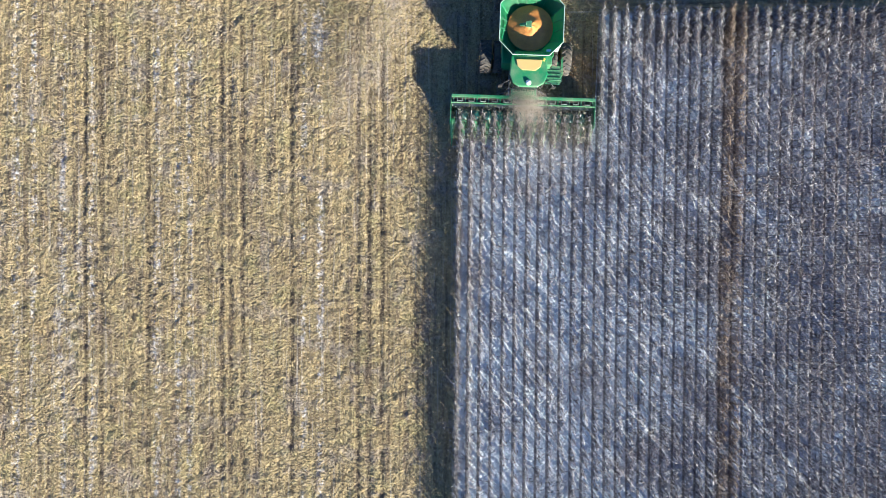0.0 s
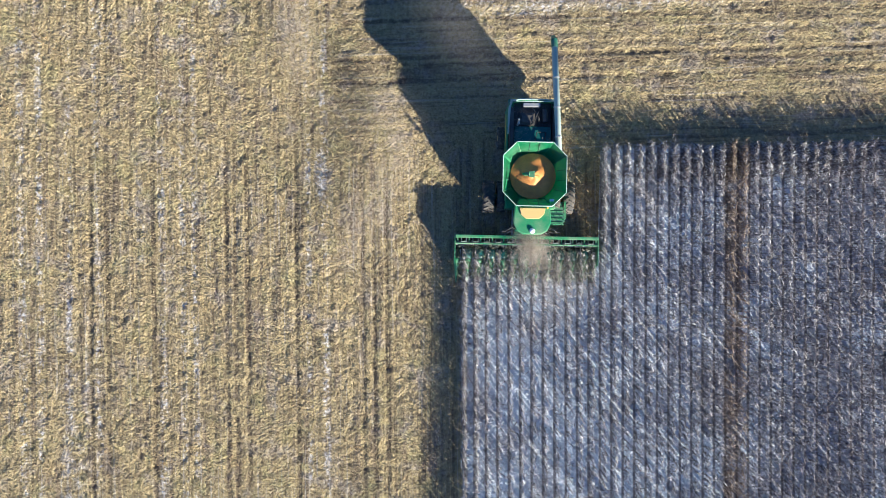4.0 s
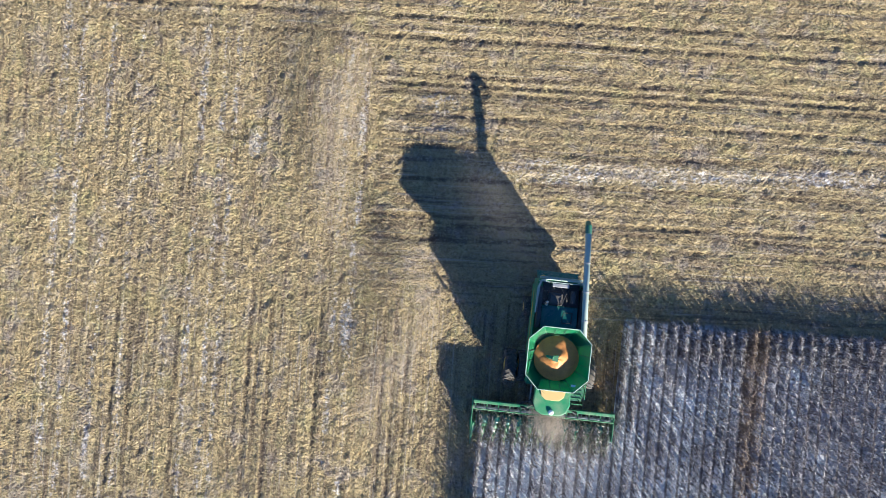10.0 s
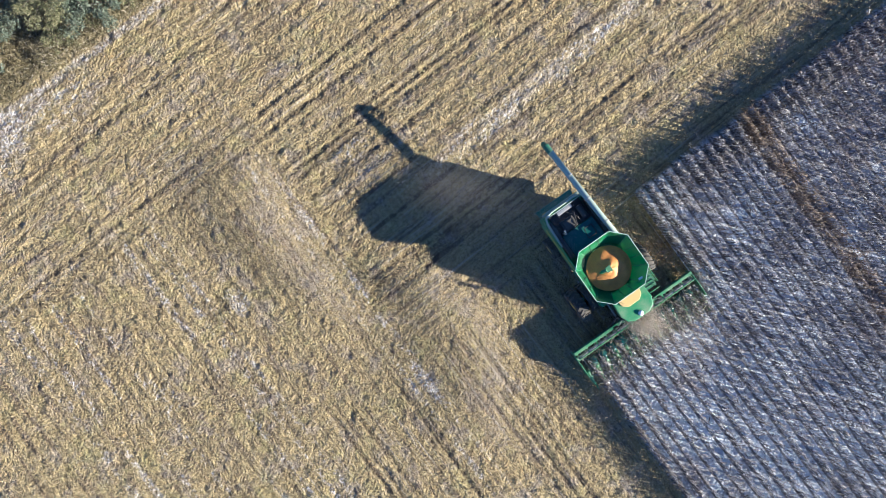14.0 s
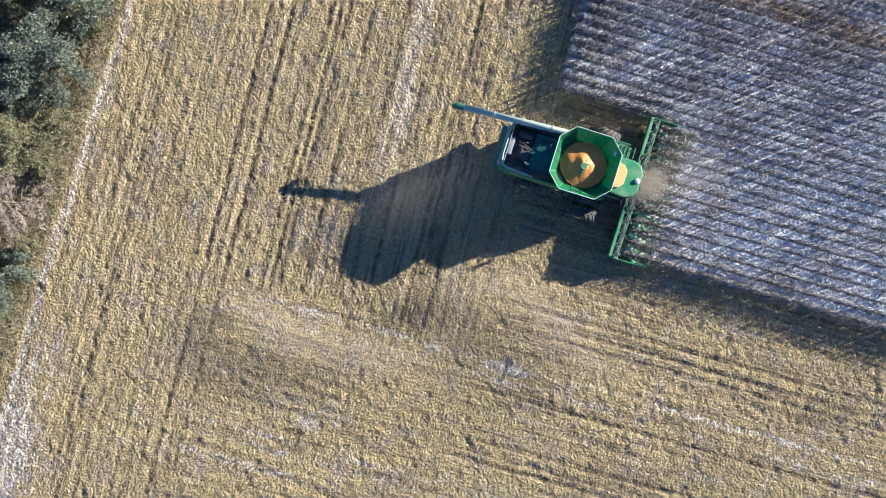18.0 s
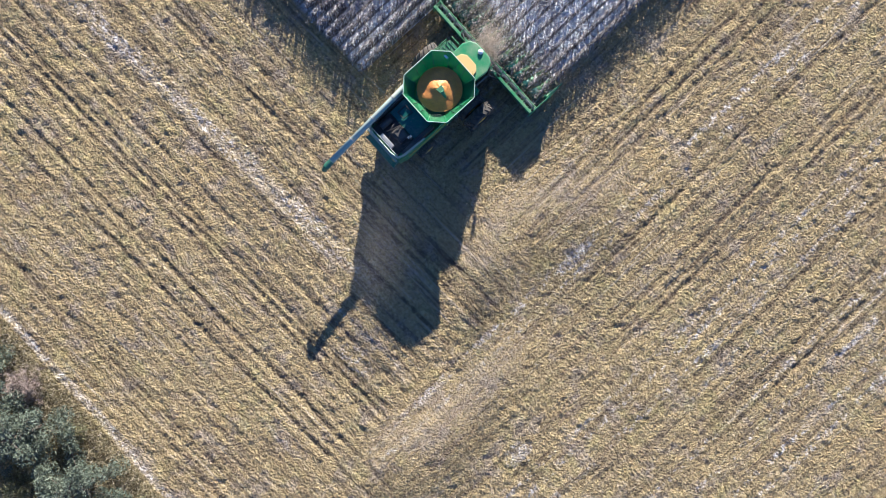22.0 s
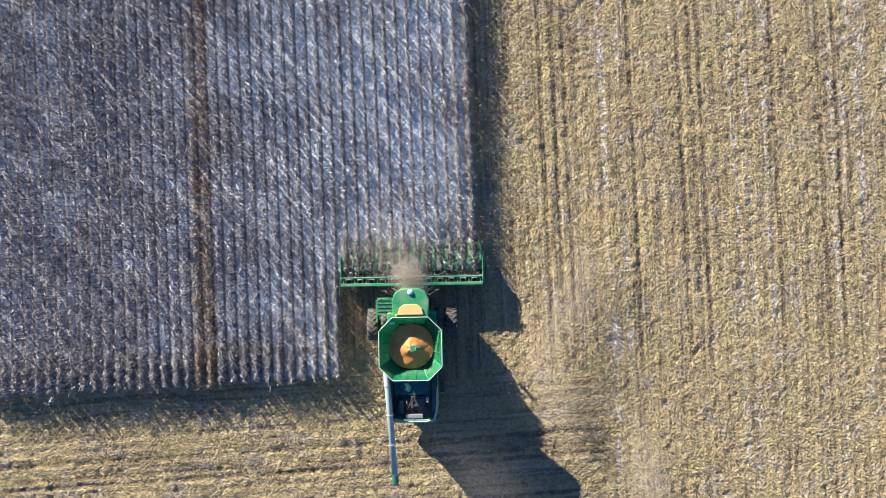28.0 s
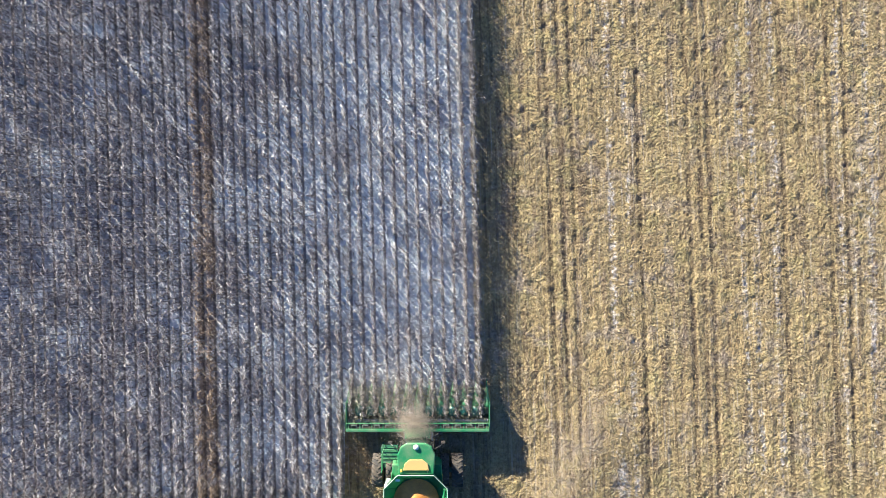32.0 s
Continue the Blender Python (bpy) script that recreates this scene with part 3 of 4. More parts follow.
def build_litter():
    n = 420000
    x, y = rng.uniform(-37, 38, n), rng.uniform(-43, FENCE_Y + 0.4, n)
    clump = 0.5 + 0.5 * np.sin(x * 8.2 + 2.0 * np.sin(y * 0.7)) * np.where((x > -8) & (y > 0) | (y > 18), 0.0, 1.0)
    clump2 = 0.5 + 0.5 * np.sin((y - 0.05 * x) * 8.2 + 2.0 * np.sin(x * 0.6)) * np.where((x > -8) & (y > 0) | (y > 18), 1.0, 0.0)
    pale = (np.abs(y - 9.1 - 0.09 * x) < 0.5) & (x > 0) | (np.abs(y - FENCE_Y) < 0.4)
    head = (x > -8) & (y > 0) | (y > 18)
    open_rows = ~head & (y < rng.normal(0.0, 2.0, n))
    across = np.where(head, y - 0.05 * x, x + FIELD_LEAN * (y + 9))
    for lines, side in ((FIELD_RUTS + tuple(p[0] for p in FIELD_PALE), open_rows), (HEADLAND_RUTS, head)):
        for line in lines:
            pale = pale | (side & (np.abs(across - line) < 0.16))
    keep = ~is_corn(x, y, -0.2) & (rng.random(n) < 0.6 + 0.4 * clump * clump2) & (~pale | (rng.random(n) < 0.35))
    x, y = x[keep], y[keep]
    n = len(x)
    flakes("maize_litter", x, y, rng.gamma(3.0, 0.030, n).clip(0.05, 0.4), rng.uniform(0.022, 0.052, n),
           rng.uniform(0.0, 0.045, n), 0.28, LITTER, "tan shredded maize leaves and husks covering the ground", "crop residue")


def build_stubble():
    out = []
    # rows up the field
    for i in range(-11, 49):
        ys = np.arange(-43 if i > 0 else CUT_Y, 26 if i > 0 else 0.0, 0.2)
        out.append(np.stack([np.full(len(ys), -PITCH * (i - 0.5)), ys], 1))
    # rows along the headland
    for i in range(36):
        xs = np.arange(-37, 38, 0.2)
        out.append(np.stack([xs, 0.05 * xs + 0.9 + PITCH * i], 1))
    p = np.concatenate(out)
    p += rng.normal(0, 0.04, p.shape)
    left = ((p[:, 0] < -8.0) & (p[:, 1] < 17 + rng.normal(0, 1.2, len(p)))) | (p[:, 1] < 0.3)
    split = sum(len(o) for o in out[:60])
    first = np.arange(len(p)) < split
    keep = (first == left) & (rng.random(len(p)) < 0.72) & ~is_corn(p[:, 0], p[:, 1], 0.2) & (p[:, 1] < FENCE_Y - 1)
    p = p[keep]
    n = len(p)
    h, lean = rng.uniform(0.10, 0.30, n), rng.normal(0, 0.10, (n, 2))
    rad = rng.uniform(0.011, 0.017, n)
    z = lie(p[:, 0], p[:, 1])
    v = np.empty((n, 8, 3))
    for k in range(4):
        a = k * np.pi / 2
        v[:, k] = np.stack([p[:, 0] + rad * np.cos(a), p[:, 1] + rad * np.sin(a), z - 0.02], 1)
        v[:, k + 4] = np.stack([p[:, 0] + lean[:, 0] * h * 2 + rad * np.cos(a), p[:, 1] + lean[:, 1] * h * 2 + rad * np.sin(a), z + h + 0.01 * (k % 2)], 1)
    b = np.arange(n)[:, None] * 8
    q = np.concatenate([b + [i, (i + 1) % 4, 4 + (i + 1) % 4, 4 + i] for i in range(4)] + [b + [4, 5, 6, 7]])
    tagged(new("maize_stubble", quick_mesh("maize_stubble", v.reshape(-1, 3), q, STUB)),
           "short cut maize stalks standing in rows", "stubble", kind="stuff")


# ---- standing corn ----
LEAF_SUN_LINE = radians(SHADOW_AZIMUTH - 180)   # the long leaves point along the sun's line, shaping its streaks of light


def plant_variant(seed, full):
    """One dry maize plant: stalk, arching leaves, a hanging ear and a tassel, as arrays of points and quads. full: how much leaf it has kept."""
    r = np.random.default_rng(seed)
    v, q = [], []

    def ring(c, rad):
        k = len(v)
        for i in range(3):
            v.append((c[0] + rad * math.cos(i * 2.094), c[1] + rad * math.sin(i * 2.094), c[2]))
        return k

    top = r.uniform(1.08, 1.36)
    lean = r.normal(0, 0.03, 2)

    def at(h):
        return np.array([lean[0] * h * h, lean[1] * h * h, h])

    def leaf(h, a, reach, w, rise, droop, twist):
        d, s = np.array([math.cos(a), math.sin(a), 0]), np.array([-math.sin(a), math.cos(a), 0])
        base = at(h)
        pts = [(0, 0, 0.5), (0.4 * reach, rise, 1.0), (0.8 * reach, rise - 0.4 * droop, 0.8), (reach, rise - droop, 0.2)]
        b0 = len(v)
        for j, (o, z, f) in enumerate(pts):
            c = base + d * o + np.array([0, 0, z])
            sw = s * math.cos(twist * j) + np.array([0, 0, 1.0]) * math.sin(twist * j)
            v.append(c - sw * w * f), v.append(c + sw * w * f)
        for j in range(3):
            q.append((b0 + 2 * j, b0 + 2 * j + 1, b0 + 2 * j + 3, b0 + 2 * j + 2))

    rings = [ring(at(h), w) for h, w in ((-0.05, 0.014), (top * 0.5, 0.012), (top, 0.007))]
    for a, b in zip(rings, rings[1:]):
        for i in range(3):
            q.append((a + i, a + (i + 1) % 3, b + (i + 1) % 3, b + i))
    plane = r.uniform(0, math.pi)
    # short torn leaves close to the stalk
    count = int(r.integers(6, 9) * (0.65 + 0.55 * full))
    for k in range(count):
        h = 0.2 + (top - 0.26) * (k / (count - 1)) ** 0.8
        leaf(h, plane + math.pi * (k % 2) + r.normal(0, 0.6), r.uniform(0.06, 0.11 + 0.10 * full), r.uniform(0.014, 0.026),
             r.uniform(-0.02, 0.10), r.uniform(0.12, 0.40), r.normal(0, 0.5))
    # long leaves laid along the sun's line, also standing in for its sunlit streaks
    for k in range(r.integers(2, 4)):
        leaf(top * r.uniform(0.55, 0.95), LEAF_SUN_LINE + r.normal(0, 0.15 + 0.12 * full) + (math.pi if r.random() < 0.3 else 0.0),
             r.uniform(0.20, 0.62 - 0.12 * full), r.uniform(0.010, 0.020), r.uniform(-0.02, 0.05), r.uniform(0.08, 0.22), r.normal(0, 0.06))
    # ear in its husk
    a = plane + r.normal(0, 0.4)
    e0 = at(0.6)
    tip = e0 + np.array([math.cos(a) * 0.12, math.sin(a) * 0.12, r.choice([-0.2, 0.16])])
    rs = [ring(e0, 0.012), ring((e0 + tip) / 2, 0.032), ring(tip, 0.008)]
    for x0, x1 in zip(rs, rs[1:]):
        for i in range(3):
            q.append((x0 + i, x0 + (i + 1) % 3, x1 + (i + 1) % 3, x1 + i))
    # tassel
    for k in range(2):
        a = r.uniform(0, 6.28)
        b0 = len(v)
        c = at(top)
        d = np.array([math.cos(a) * 0.10, math.sin(a) * 0.10, 0.16])
        s = np.array([-math.sin(a), math.cos(a), 0]) * 0.010
        v += [c - s, c + s, c + d + s, c + d - s]
        q.append((b0, b0 + 1, b0 + 2, b0 + 3))
    return np.array(v, float), np.array(q, int)


def build_corn():
    spare = [plant_variant(100 + k, 0.0) for k in range(16)]
    bushy = [plant_variant(140 + k, 1.0) for k in range(16)]
    rows = int((CORN_X1 - CORN_X0) / PITCH)
    for i in range(rows):
        x0 = CORN_X0 + PITCH * (i + 0.5)
        guess = abs(x0 - 18.2) < PITCH * 0.85
        end = (CUT_Y if i < CUT_ROWS else headland_edge(x0)) - rng.uniform(0.0, 0.25)
        ys = np.arange(CORN_Y0, end, 0.14)
        ys = ys + rng.normal(0, 0.03, len(ys))
        edge = i in (0, 1, CUT_ROWS, CUT_ROWS + 1)
        rim = (ys > end - 1.5) | edge
        ys = ys[rim | (rng.random(len(ys)) < 0.95) & (np.convolve(rng.normal(size=len(ys)), np.full(2, 0.7), "same") < 1.0)]
        # the outer rows and the row ends stand thicker
        more = np.arange(CORN_Y0 if i < 2 else CUT_Y if edge else end - 2.2, end, 0.11)
        ys = np.concatenate([ys, more + rng.normal(0, 0.03, len(more))])
        vs, qs, base = [], [], 0
        for y in ys:
            leafy = 0.12 + 0.6 * min(1.0, max(0.0, (x0 - 7.0) / 9.0)) + 0.3 * math.sin(x0 * 0.7 + 1.3 * math.sin(y * 0.31)) * math.sin(y * 0.45 + 0.6)
            pv, pq = (bushy if rng.random() < leafy else spare)[rng.integers(16)]
            a, sc = rng.normal(0, 0.12), rng.uniform(0.86, 1.1)
            c, s = math.cos(a) * sc, math.sin(a) * sc
            x = x0 + rng.normal(0, 0.018) + ROW_LEAN * y + 0.05 * math.sin(y * 0.13 + 0.4)
            tip = rng.normal(0, 0.022, 2)
            if rng.random() < 0.03:
                tip += rng.normal(0, 0.3, 2)
            out = np.empty_like(pv)
            out[:, 0] = pv[:, 0] * c - pv[:, 1] * s + x + tip[0] * pv[:, 2]
            out[:, 1] = pv[:, 0] * s + pv[:, 1] * c + y + tip[1] * pv[:, 2]
            out[:, 2] = pv[:, 2] * sc + lie(x, y)
            vs.append(out), qs.append(pq + base)
            base += len(pv)
        me = quick_mesh("corn_row", np.concatenate(vs), np.concatenate(qs), BROWN_LEAF if guess else LEAF)
        label = "row of browner standing dry maize beside a pass mark" if guess else "row of standing dry maize plants with pale leaves"
        tagged(new("corn_row", me), label, "maize row", "rows of standing maize", "stuff")
    # fallen leaves on the floor between the rows
    n = 6000
    x, y = rng.uniform(CORN_X0, CORN_X1, n), rng.uniform(CORN_Y0, 1.0, n)
    keep = is_corn(x, y)
    x, y = x[keep], y[keep]
    flakes("fallen_maize_leaves", x, y, rng.uniform(0.1, 0.45, len(x)), rng.uniform(0.02, 0.07, len(x)),
           rng.uniform(0.01, 0.05, len(x)), 0.2, LEAF, "pale fallen maize leaves between the rows", "crop residue")


# ---- the combine harvester: forward is +y, right is +x ----
def octagon(cx, cy, hx, hy, cut, z):
    return [(cx + x, cy + y, z) for x, y in (
        (-hx + cut, -hy), (hx - cut, -hy), (hx, -hy + cut), (hx, hy - cut),
        (hx - cut, hy), (-hx + cut, hy), (-hx, hy - cut), (-hx, -hy + cut))]


def wheel(parent, x, y, radius, width, label):
    """A tractor tyre with chevron lugs on a yellow rim."""
    m = Matrix.Translation((x, y, radius)) @ Matrix.Rotation(math.pi / 2, 4, "Y")
    prof = [(0.55, 0.50), (0.80, 0.50), (0.93, 0.44), (0.96, 0.25), (0.96, -0.25), (0.93, -0.44), (0.80, -0.50), (0.55, -0.50)]
    seg = 28
    bm = bmesh.new()
    rings = [[bm.verts.new(m @ Vector((r * radius * math.cos(2 * math.pi * i / seg), r * radius * math.sin(2 * math.pi * i / seg), w * width)))
              for r, w in prof] for i in range(seg)]
    for a, b in zip(rings, rings[1:] + rings[:1]):
        for k in range(len(prof)):
            j = (k + 1) % len(prof)
            bm.faces.new((a[k], a[j], b[j], b[k]))
    tyre = part("wheel", bm, RUBBER, parent, label, smooth=True)
    bm = bmesh.new()
    bmesh.ops.create_cube(bm, size=1.0, matrix=Matrix.Diagonal((radius * 0.07, radius * 0.075, width * 0.52, 1)))
    for v in bm.verts:
        if v.co.x > 0:
            v.co.y *= 0.7
    me = bpy.data.meshes.new("tread_lug")
    bm.to_mesh(me)
    bm.free()
    me.materials.append(RUBBER)
    for i in range(18):
        for side in (-1, 1):
            a = 2 * math.pi * (i + (0.5 if side > 0 else 0)) / 18
            lug = new("tread_lug", me)
            lug.parent = tyre
            lug.matrix_local = m @ Matrix.Rotation(a, 4, "Z") @ Matrix.Translation((radius * 0.97, 0, side * width * 0.25)) @ Matrix.Rotation(side * 0.6, 4, "X")
    bm = bmesh.new()
    for r, z0, z1 in ((0.55, -0.40, 0.40), (0.22, -0.48, 0.48)):
        bmesh.ops.create_cone(bm, cap_ends=True, segments=20, radius1=r * radius, radius2=r * radius * 0.94, depth=(z1 - z0) * width, matrix=m)
    part("rim", bm, YELLOW, tyre, "yellow steel rim")


def build_combine(place):
    c = thing("combine_harvester", "green combine harvester with a full open grain tank", "combine harvester")

    # chassis and body
    body = part("body", slab([(-1.45, -4.7), (1.45, -4.7), (1.55, -3.9), (1.55, 2.0), (-1.55, 2.0), (-1.55, -3.9)], 0.95, 2.55, 0.06), GREEN, c)
    # hood colour kept dark and bluish: the tank's shade painted in
    part("tail_hood", loft([
        [(-1.15, -1.6, 2.5), (1.15, -1.6, 2.5), (1.15, -1.6, 2.95), (-1.15, -1.6, 2.95)],
        [(-1.15, -3.1, 2.5), (1.15, -3.1, 2.5), (1.12, -3.1, 2.82), (-1.12, -3.1, 2.82)]]), HOOD, c, "glossy green rear hood panel, darkened to stand for the tank's shade")
    for x in (-1.56, 1.56):
        sp = part("side_panel", slab([(0, -4.3), (0.06, -4.3), (0.06, 1.5), (0, 1.5)], 1.15, 2.9, 0.02), GREEN, c)
        sp.location.x = x - 0.03
        st = part("side_stripe", boxes(((x + math.copysign(0.05, x), -1.4, 2.05), (0.02, 5.2, 0.12)), bevel=0), YELLOW, c, "yellow side stripe")
        st.name = "side_stripe"
    # engine deck
    for sx in (-1, 1):
        part("side_grille", loft([[(sx * 1.18, y, 2.6), (sx * 1.50, y, 2.6), (sx * 1.46, y, z), (sx * 1.22, y, z)] for y, z in ((-1.7, 3.2), (-2.6, 3.3), (-3.6, 3.2), (-4.25, 2.95))]), BLACK, c, "black side air grille")
    part("rear_rim", pipe([(-1.52, -2.6, 3.02), (-1.5, -4.2, 3.0), (-1.3, -4.66, 2.98), (-0.8, -4.76, 2.96), (0.8, -4.76, 2.96), (1.3, -4.66, 2.98), (1.5, -4.2, 3.0), (1.52, -2.6, 3.02)], 0.06, 8), PALE, c, "pale rounded edge of the rear hood")
    part("rear_wall", loft([[(x, y, 2.5), (x * 0.97, y + 0.07, 2.5), (x * 0.97, y + 0.07, 2.98), (x, y, 2.98)] for x, y in ((-1.5, -4.2), (-1.3, -4.66), (-0.8, -4.76), (0.8, -4.76), (1.3, -4.66), (1.5, -4.2))]), GREEN, c)
    part("hood_bracket", pipe([(-0.75, -2.1, 2.95), (-0.15, -2.1, 2.97), (-0.25, -2.75, 2.92), (-0.8, -2.75, 2.92), (-0.75, -2.1, 2.95)], 0.03, 6), BLACK, c)
    part("deck", boxes(((0, -3.85, 2.62), (2.3, 1.45, 0.10))), BLACK, c, "black engine deck")
    part("engine_block", boxes(((0.35, -3.55, 2.80), (0.9, 0.75, 0.32)), ((0.35, -3.55, 2.98), (0.7, 0.5, 0.10)), bevel=0.04), BLACK, c)
    part("radiator_screen", boxes(((0.1, -4.42, 2.82), (1.05, 0.24, 0.36)), bevel=0.03), STEEL, c, "pale rotary radiator screen box")
    part("air_cleaner", pipe([(-0.75, -3.35, 2.95), (-0.75, -4.15, 2.95)], 0.2, 14), BLACK, c)
    part("exhaust", pipe([(0.95, -3.2, 2.7), (0.95, -3.2, 3.5), (0.95, -3.38, 3.68)], 0.075, 12), STEEL, c)
    part("hydraulic_hose", pipe([(-0.4, -3.2, 2.75), (-0.35, -3.6, 3.0), (-0.1, -4.0, 2.95), (0.1, -4.3, 2.8)], 0.035), BLACK, c)
    part("hydraulic_hose", pipe([(0.2, -3.1, 2.75), (-0.05, -3.3, 3.12), (-0.2, -3.75, 3.05), (-0.5, -4.3, 2.75)], 0.03), BLACK, c)
    for a, b in (((-1.42, -4.6), (1.42, -4.6)), ((1.42, -4.6), (1.5, -3.0)), ((-1.42, -4.6), (-1.5, -3.0))):
        part("deck_rail", pipe([(*a, 3.15), (*b, 3.15)], 0.025), PALE, c)
        for k in range(3):
            f = k / 2
            px, py = a[0] + (b[0] - a[0]) * f, a[1] + (b[1] - a[1]) * f
            part("rail_post", pipe([(px, py, 2.5), (px, py, 3.15)], 0.02), PALE, c)
    part("rear_bumper", boxes(((0, -4.82, 2.35), (2.7, 0.14, 0.35))), PALE, c, "pale rear light bar")
    for x in (-1.15, 1.15):
        part("tail_lamp", boxes(((x, -4.92, 2.35), (0.22, 0.05, 0.16)), bevel=0.01), YELLOW, c)
    part("chopper_hood", loft([
        [(-1.2, -4.3, 0.75), (1.2, -4.3, 0.75), (1.2, -4.3, 1.5), (-1.2, -4.3, 1.5)],
        [(-1.35, -5.2, 0.55), (1.35, -5.2, 0.55), (1.35, -5.2, 1.05), (-1.35, -5.2, 1.05)]]), DEEP, c)

    # grain tank with its flared extension
    low, high = octagon(0, 0, 1.5, 1.55, 0.55, 2.45), octagon(0, 0, 1.62, 1.66, 0.68, 3.15)
    part("tank_base", loft([low, high], caps=False), GREEN, c)
    rimz = 4.22
    outer, inner = octagon(0, 0, 1.91, 1.92, 0.82, rimz), octagon(0, 0, 1.30, 1.34, 0.58, 3.2)
    bm = loft([inner, octagon(0, 0, 1.62, 1.64, 0.71, 3.72), outer], caps=False)
    bmesh.ops.solidify(bm, geom=list(bm.faces), thickness=0.035)
    part("tank_extension", bm, GREEN_IN, c, "bright green flared tank walls")
    part("tank_rim", tube(bmesh.new(), outer + outer[:1], 0.026, 6), RIM, c, "pale worn rim of the tank walls")
    for k in range(8):
        a, b = Vector(inner[k]), Vector(outer[k])
        part("corner_seam", pipe([a + Vector((0, 0, 0.03)), b + Vector((0, 0, 0.02))], 0.028, 6), GREEN, c)
    for k in (0, 2, 4, 6):
        a, b = (Vector(inner[k]) + Vector(inner[(k + 1) % 8])) / 2, (Vector(outer[k]) + Vector(outer[(k + 1) % 8])) / 2
        for f in (-0.3, 0.3):
            side = (Vector(outer[(k + 1) % 8]) - Vector(outer[k])).normalized() * f
            part("stiffener", pipe([a.lerp(b, 0.15) + side + Vector((0, 0, 0.05)), a.lerp(b, 0.92) + side + Vector((0, 0, 0.05))], 0.022, 6), DEEP, c)
    part("inspection_plate", boxes(((-1.1, 1.55, 3.98), (0.28, 0.14, 0.03)), bevel=0.01), WHITE, c, "small white plate on the tank wall")
    # heap of kernels
    seg, rad = 28, 9
    bm = bmesh.new()
    rng2 = np.random.default_rng(5)
    rings = []
    for j in range(rad + 1):
        r = 1.40 * j / rad
        ring = []
        for i in range(seg):
            a = 2 * math.pi * i / seg
            z = 3.42 + 0.56 * (1 - j / rad) ** 1.1 + 0.03 * math.sin(3 * a + j) + rng2.normal(0, 0.012)
            ring.append(bm.verts.new((r * math.cos(a), r * math.sin(a) + 0.05, z)))
        rings.append(ring)
    for a, b in zip(rings, rings[1:]):
        for i in range(seg):
            bm.faces.new((a[i], a[(i + 1) % seg], b[(i + 1) % seg], b[i]))
    bmesh.ops.remove_doubles(bm, verts=bm.verts, dist=0.001)
    part("load", bm, GRAIN, c, "heap of orange maize kernels", smooth=True)
    part("fill_auger", pipe([(0.95, -0.1, 3.25), (0.25, 0.0, 3.95)], 0.11, 12), GREEN, c)
    part("auger_spout", loft([
        [(0.32, -0.16, 3.98), (0.32, 0.16, 3.98), (0.28, 0.16, 3.78), (0.28, -0.16, 3.78)],
        [(-0.02, -0.2, 4.02), (-0.02, 0.2, 4.02), (-0.05, 0.2, 3.9), (-0.05, -0.2, 3.9)]]), GREEN, c)

    # unloading auger folded to the rear along the left side
    ua = part("unloading_auger", pipe([(-1.78, 1.0, 2.5), (-1.82, 0.9, 2.95), (-1.76, 0.4, 3.10), (-1.55, -2.1, 3.28), (-1.12, -7.9, 3.62)], 0.19, 14), PALE, c, "long pale steel unloading tube folded back", smooth=True)
    part("auger_spout", pipe([(-1.12, -7.8, 3.62), (-1.10, -8.25, 3.55), (-1.09, -8.5, 3.30)], [0.2, 0.21, 0.17], 14), DEEP, ua, "dark rubber spout")
    for y in (-2.4, -4.2, -6.0):
        x, z = -1.55 - (y + 2.1) * 0.074, 3.28 - (y + 2.1) * 0.0586
        part("auger_flange", pipe([(x, y + 0.03, z), (x, y - 0.03, z)], 0.23, 14), STEEL, ua)
    part("auger_cradle", boxes(((-1.36, -4.4, 2.85), (0.10, 0.10, 0.7)), ((-1.36, -4.4, 3.18), (0.5, 0.10, 0.08)), bevel=0.01), BLACK, c)

    # cab
    part("cab_shell", loft([
        [(-0.95, 1.75, 1.55), (0.95, 1.75, 1.55), (1.0, 3.15, 1.55), (0.6, 3.45, 1.55), (-0.6, 3.45, 1.55), (-1.0, 3.15, 1.55)],
        [(-0.95, 1.75, 3.25), (0.95, 1.75, 3.25), (1.05, 3.25, 3.25), (0.65, 3.55, 3.25), (-0.65, 3.55, 3.25), (-1.05, 3.25, 3.25)]]), GLASS, c, "tinted cab glass")
    for x, y in ((-0.97, 1.78), (0.97, 1.78), (-1.03, 3.2), (1.03, 3.2)):
        part("cab_pillar", boxes(((x, y, 2.4), (0.09, 0.09, 1.7)), bevel=0.02), BLACK, c)
    roof = part("cab_roof", slab([(-1.08, 1.72), (1.08, 1.72), (1.16, 2.9), (0.95, 3.4), (0.55, 3.62), (-0.55, 3.62), (-0.95, 3.4), (-1.16, 2.9)], 3.25, 3.52, 0.07), GREEN, c, "green cab roof")
    part("roof_panel", slab([(-0.8, 2.0), (0.8, 2.0), (0.7, 2.42), (0.4, 2.66), (-0.4, 2.66), (-0.7, 2.42)], 3.525, 3.60, 0.03), AMBER, roof, "dusty yellow roof panel")
    bm = bmesh.new()
    bmesh.ops.create_uvsphere(bm, u_segments=16, v_segments=8, radius=0.17, matrix=Matrix.Translation((0, 3.4, 3.55)) @ Matrix.Diagonal((1, 1, 0.6, 1)))
    part("receiver_dome", bm, WHITE, roof, "small pale satellite receiver dome", smooth=True)
    for x in (-0.8, -0.5, 0.5, 0.8):
        part("work_lamp", boxes(((x, 3.55 - 0.3 * (abs(x) > 0.6), 3.40), (0.2, 0.12, 0.13)), bevel=0.02), WHITE, roof)
